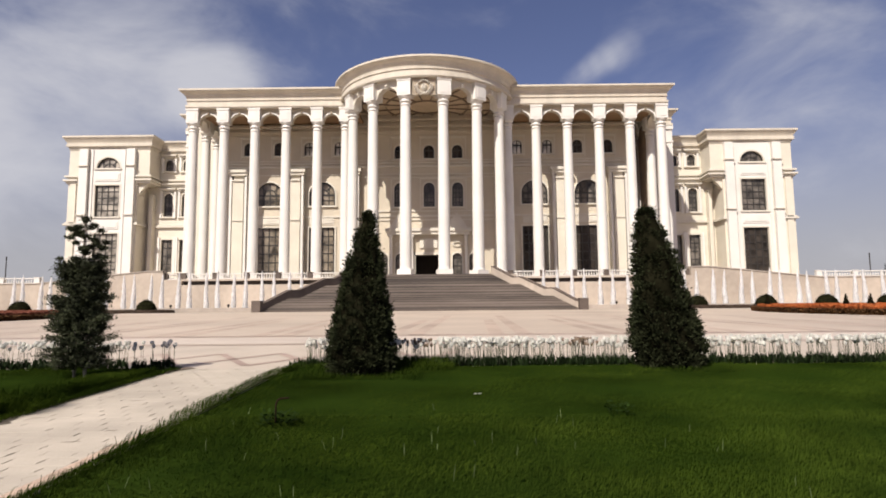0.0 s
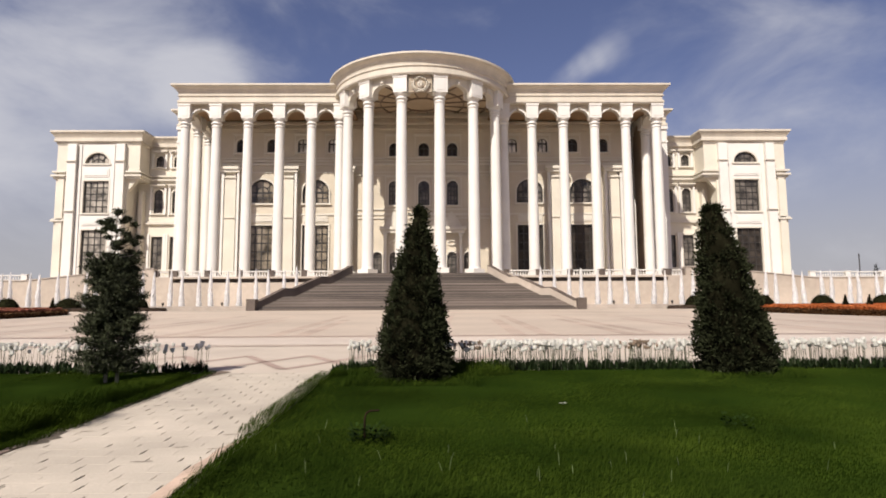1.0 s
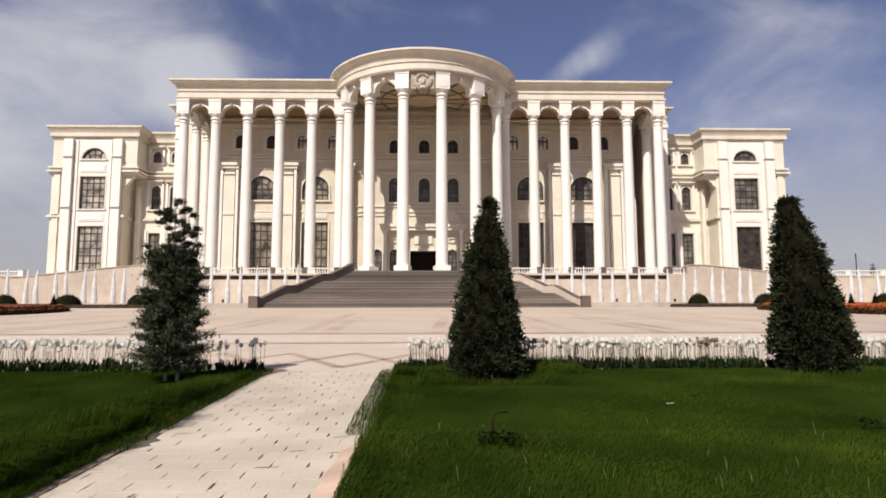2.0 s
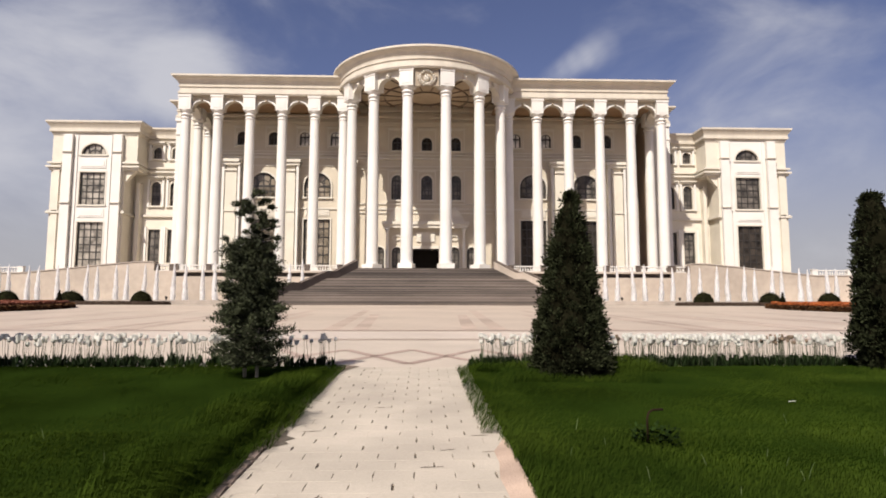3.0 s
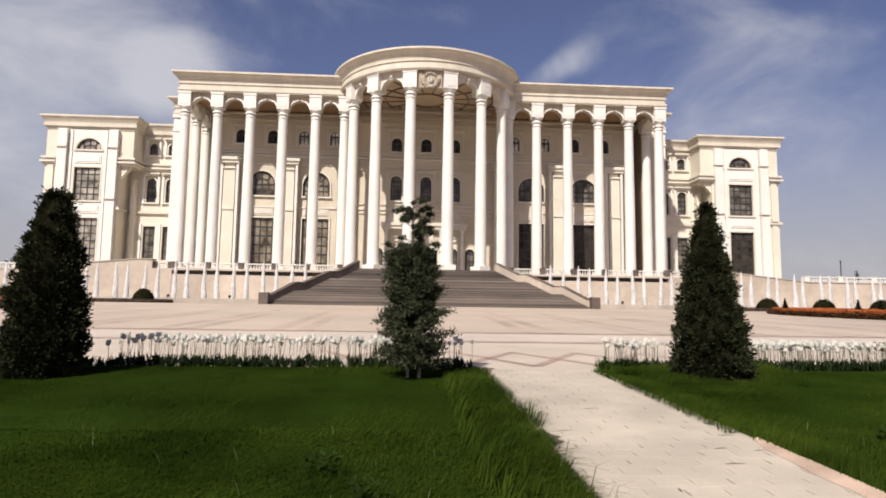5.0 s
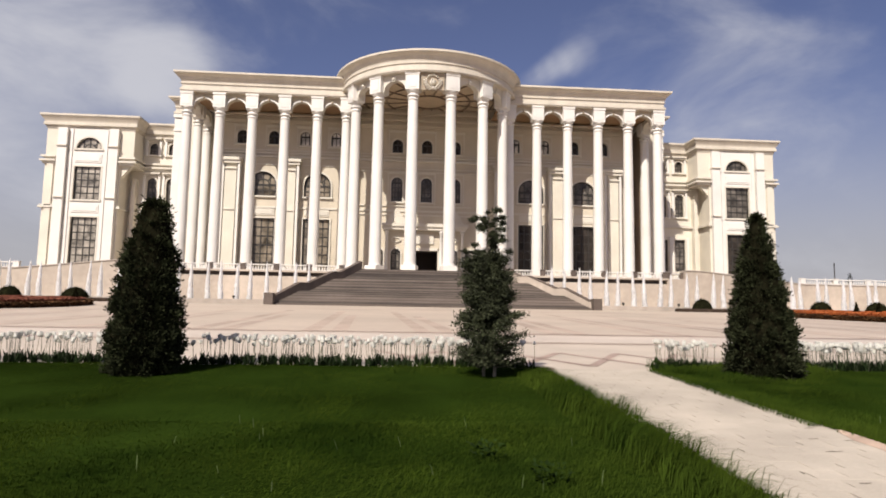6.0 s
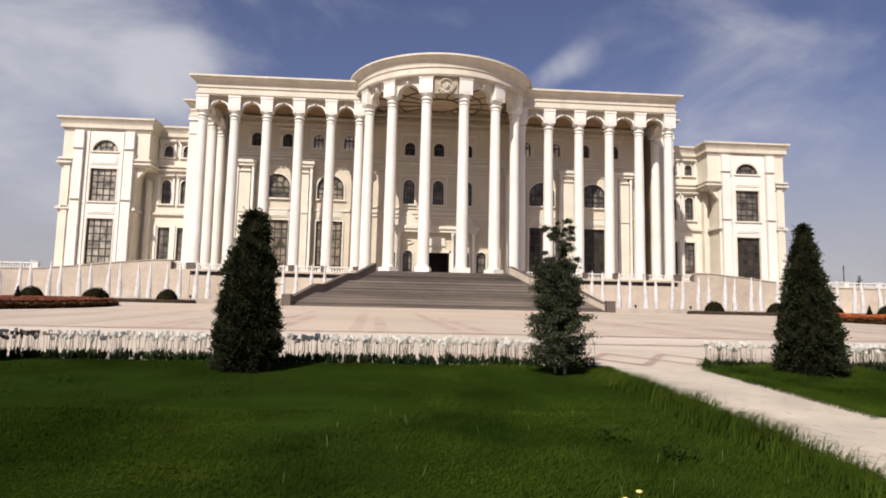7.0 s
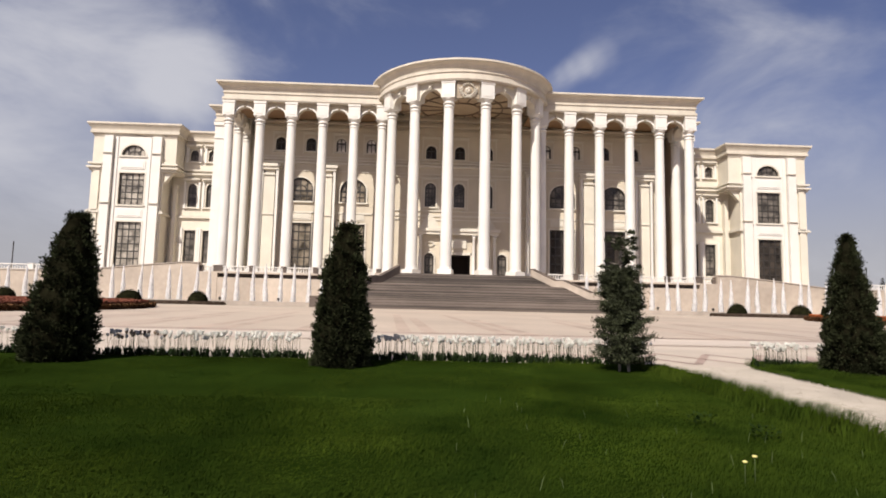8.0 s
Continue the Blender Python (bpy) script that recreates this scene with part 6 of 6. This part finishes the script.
def far_tree(x, y, z, h, r, seed):
    root = tagged(new("far_tree"), "dark cone-shaped conifer far behind the ramp wall", "conifer tree", "far conifers")
    root.location = (x, y, z)
    rng = random.Random(seed)
    bm = bmesh.new()
    lathe(bm, [(0.22, 0), (0.08, h * 0.8)], 8)
    part("trunk", bm, M_BARK, root)
    verts, faces = [], []
    for _ in range(1500):
        s, a = 1 - math.sqrt(rng.random()), rng.uniform(0, 6.28)
        rr = r * (1 - s) ** 0.8 * rng.uniform(0.4, 1.1)
        p = Vector((rr * math.cos(a), rr * math.sin(a), 0.5 + s * (h - 0.5)))
        d = Vector((math.cos(a), math.sin(a), 0.6)) * rng.uniform(0.25, 0.55)
        t = Vector((-math.sin(a), math.cos(a), 0)) * rng.uniform(0.1, 0.22)
        b = len(verts)
        verts += [p - t, p + t, p + d]
        faces.append((b, b + 1, b + 2))
    from_arrays("foliage", verts, faces, M_THUJA, root)


far_tree(103.5, 148.0, 1.8, 11.0, 2.0, 51)
far_tree(116.0, 150.0, 1.8, 11.5, 2.2, 52)


# ---- path pavers ----
def pavers():
    root = tagged(new("path"), "straight path of pale concrete pavers with open joints", "path", kind="structure")
    verts, faces = [], []
    ys = [3.2, 6, 10, 13, 14.06]
    for y in ys:
        verts += [(PATH_L - 0.12, y, gz(y) - 0.012), (PATH_R - 0.10, y, gz(y) - 0.012)]
    for i in range(len(ys) - 1):
        faces.append((2 * i, 2 * i + 1, 2 * i + 3, 2 * i + 2))
    from_arrays("joint_sand", verts, faces, M_JOINT, root)
    verts = []
    for y in ys:
        verts += [(PATH_R - 0.10, y, gz(y) - 0.003), (PATH_R + 0.04, y, gz(y) + 0.002)]
    from_arrays("edge_soil", verts, faces, M_DRY, root)
    kinds = []
    PW, PL = 0.319, 0.272
    for k in range(16):
        rng = random.Random(60 + k)
        bm = bmesh.new()
        w, l, c = PW / 2, PL / 2, 0.002
        # sides worn hollow in the middle, so that the joints open there
        d1, d2 = [0.0 if rng.random() < 0.30 else rng.uniform(0.004, 0.013) for _ in range(2)]
        a1, a2 = rng.uniform(0.05, 0.085), rng.uniform(0.05, 0.085)
        lo = [(-w, -l), (w, -l), (w, -a1), (w - d1, 0.015 - a1), (w - d1, a1 - 0.015), (w, a1), (w, l), (-w, l), (-w, a2), (-w + d2, a2 - 0.015), (-w + d2, 0.015 - a2), (-w, -a2)]
        nn = len(lo)
        a = [bm.verts.new((x, y, -0.03)) for x, y in lo]
        b = [bm.verts.new((x, y, 0.001)) for x, y in lo]
        t = [bm.verts.new((x * (1 - c / w), y * (1 - c / l), 0.0025)) for x, y in lo]
        for p, q in ((a, b), (b, t)):
            for i in range(nn):
                bm.faces.new((p[i], p[(i + 1) % nn], q[(i + 1) % nn], q[i]))
        bm.faces.new(t)
        kinds.append(bmesh_mesh("paver", bm, M_PAVER))
    rng = random.Random(77)
    slope = math.degrees(math.atan(0.04))
    rest_v, rest_f = [], []
    made = 0
    xl, xr = -5.62, -3.40
    for r in range(-18, 22):
        yy = 8.235 + r * PL
        for c in range(-6, 6):
            xa = -4.1185 + (c + (0.5 if r % 2 == 0 else 0.0)) * PW
            x0, x1 = max(xa, xl), min(xa + PW, xr)
            if x1 - x0 < 0.03:
                continue
            lift = rng.uniform(-0.0012, 0.0015)
            tilt = slope if yy < 13 else math.degrees(math.atan(0.0322))
            m = Matrix.LocRotScale(((x0 + x1) / 2, yy, gz(yy) + lift + 0.002), Euler((radians(tilt + rng.uniform(-0.2, 0.2)), radians(rng.uniform(-0.2, 0.2)), radians(rng.uniform(-0.25, 0.25)))), Vector(((x1 - x0) / PW, 1, 1)))
            me = kinds[rng.randrange(16)]
            if 4.4 < yy < 14.0 and made < 300:
                share("paver", me, root, m)
                made += 1
            else:
                b = len(rest_v)
                rest_v.extend([m @ v.co for v in me.vertices])
                rest_f.extend([tuple(b + i for i in p.vertices) for p in me.polygons])
    ob = from_arrays("far_pavers", rest_v, rest_f, M_PAVER, root)
    ob["kind"] = "stuff"
    # worn edging: small set stones along the west side, bare pinkish soil along the east
    rng = random.Random(9)
    y = 4.0
    while y < 8.5:
        L = rng.uniform(0.16, 0.24)
        bm = bmesh.new()
        box(bm, -0.042, 0.036, -L / 2, L / 2, -0.06, 0.012 + rng.uniform(-0.006, 0.008))
        ob = part("edging_stone", bm, M_KERBPINK, root)
        ob.matrix_basis = pose(-5.675 + rng.uniform(-0.006, 0.006), y, gz(y), 2.3, 0, rng.uniform(-4, 4))
        y += L + rng.uniform(0.005, 0.03)
    bm = bmesh.new()
    pts = [(4.0, -0.20), (6.2, -0.17), (7.2, -0.15), (7.6, -0.165), (8.0, -0.12), (8.35, -0.125), (8.6, -0.05), (8.8, 0.01)]
    lo = [bm.verts.new((-3.46 + w, yy, gz(yy) + 0.009)) for yy, w in pts]
    hi = [bm.verts.new((-3.43, yy, gz(yy) + 0.035)) for yy, w in pts]
    for i in range(len(pts) - 1):
        bm.faces.new((lo[i], hi[i], hi[i + 1], lo[i + 1]))
    part("bare_soil", bm, M_PINK, root)
    bm = bmesh.new()
    ring = [(-5.62, 8.5), (-5.56, 8.55), (-5.46, 8.66), (-5.52, 8.76), (-5.44, 8.86), (-5.54, 8.95), (-5.57, 9.2), (-5.66, 9.1)]
    bm.faces.new([bm.verts.new((xx, yy, gz(yy) + 0.011)) for xx, yy in ring])
    part("brown_patch", bm, M_JOINT, root)
    # joints that have opened wide and filled with dirt
    rng = random.Random(15)
    for x, y, L, turn in ((-4.7, 10.35, 0.17, 12), (-5.33, 9.15, 0.18, 8), (-3.99, 8.42, 0.14, 14), (-4.14, 7.9, 0.2, 6), (-3.63, 8.35, 0.13, 10), (-5.63, 8.15, 0.1, 20), (-3.66, 8.95, 0.17, 7), (-5.25, 10.7, 0.12, 15), (-4.6, 6.9, 0.12, 5), (-4.95, 7.2, 0.1, 80)):
        bm = bmesh.new()
        n = 6
        up = [bm.verts.new((L * (i / n - 0.5), 0.004 + rng.uniform(0.0, 0.009) * math.sin(math.pi * i / n), 0)) for i in range(n + 1)]
        dn = [bm.verts.new((L * (i / n - 0.5), -0.004 - rng.uniform(0.0, 0.007) * math.sin(math.pi * i / n), 0)) for i in range(n + 1)]
        for i in range(n):
            bm.faces.new((dn[i], dn[i + 1], up[i + 1], up[i]))
        part("open_joint", bm, M_JOINT, root).matrix_basis = pose(x, y, gz(y) + 0.008, 2.3, 0, turn)
    # brown patch on the paving at the lawn's corner
    bm = bmesh.new()
    ring = [(PATH_L + 0.02, 13.2), (PATH_L + 0.12, 13.7), (PATH_L + 0.3, 14.15), (PATH_L + 0.16, 14.3), (PATH_L - 0.1, 14.4), (PATH_L - 0.4, 14.4), (PATH_L - 0.12, 13.9)]
    bm.faces.new([bm.verts.new((xx, yy, gz(yy) + 0.014)) for xx, yy in ring])
    part("brown_patch", bm, M_EDGE, root)


pavers()
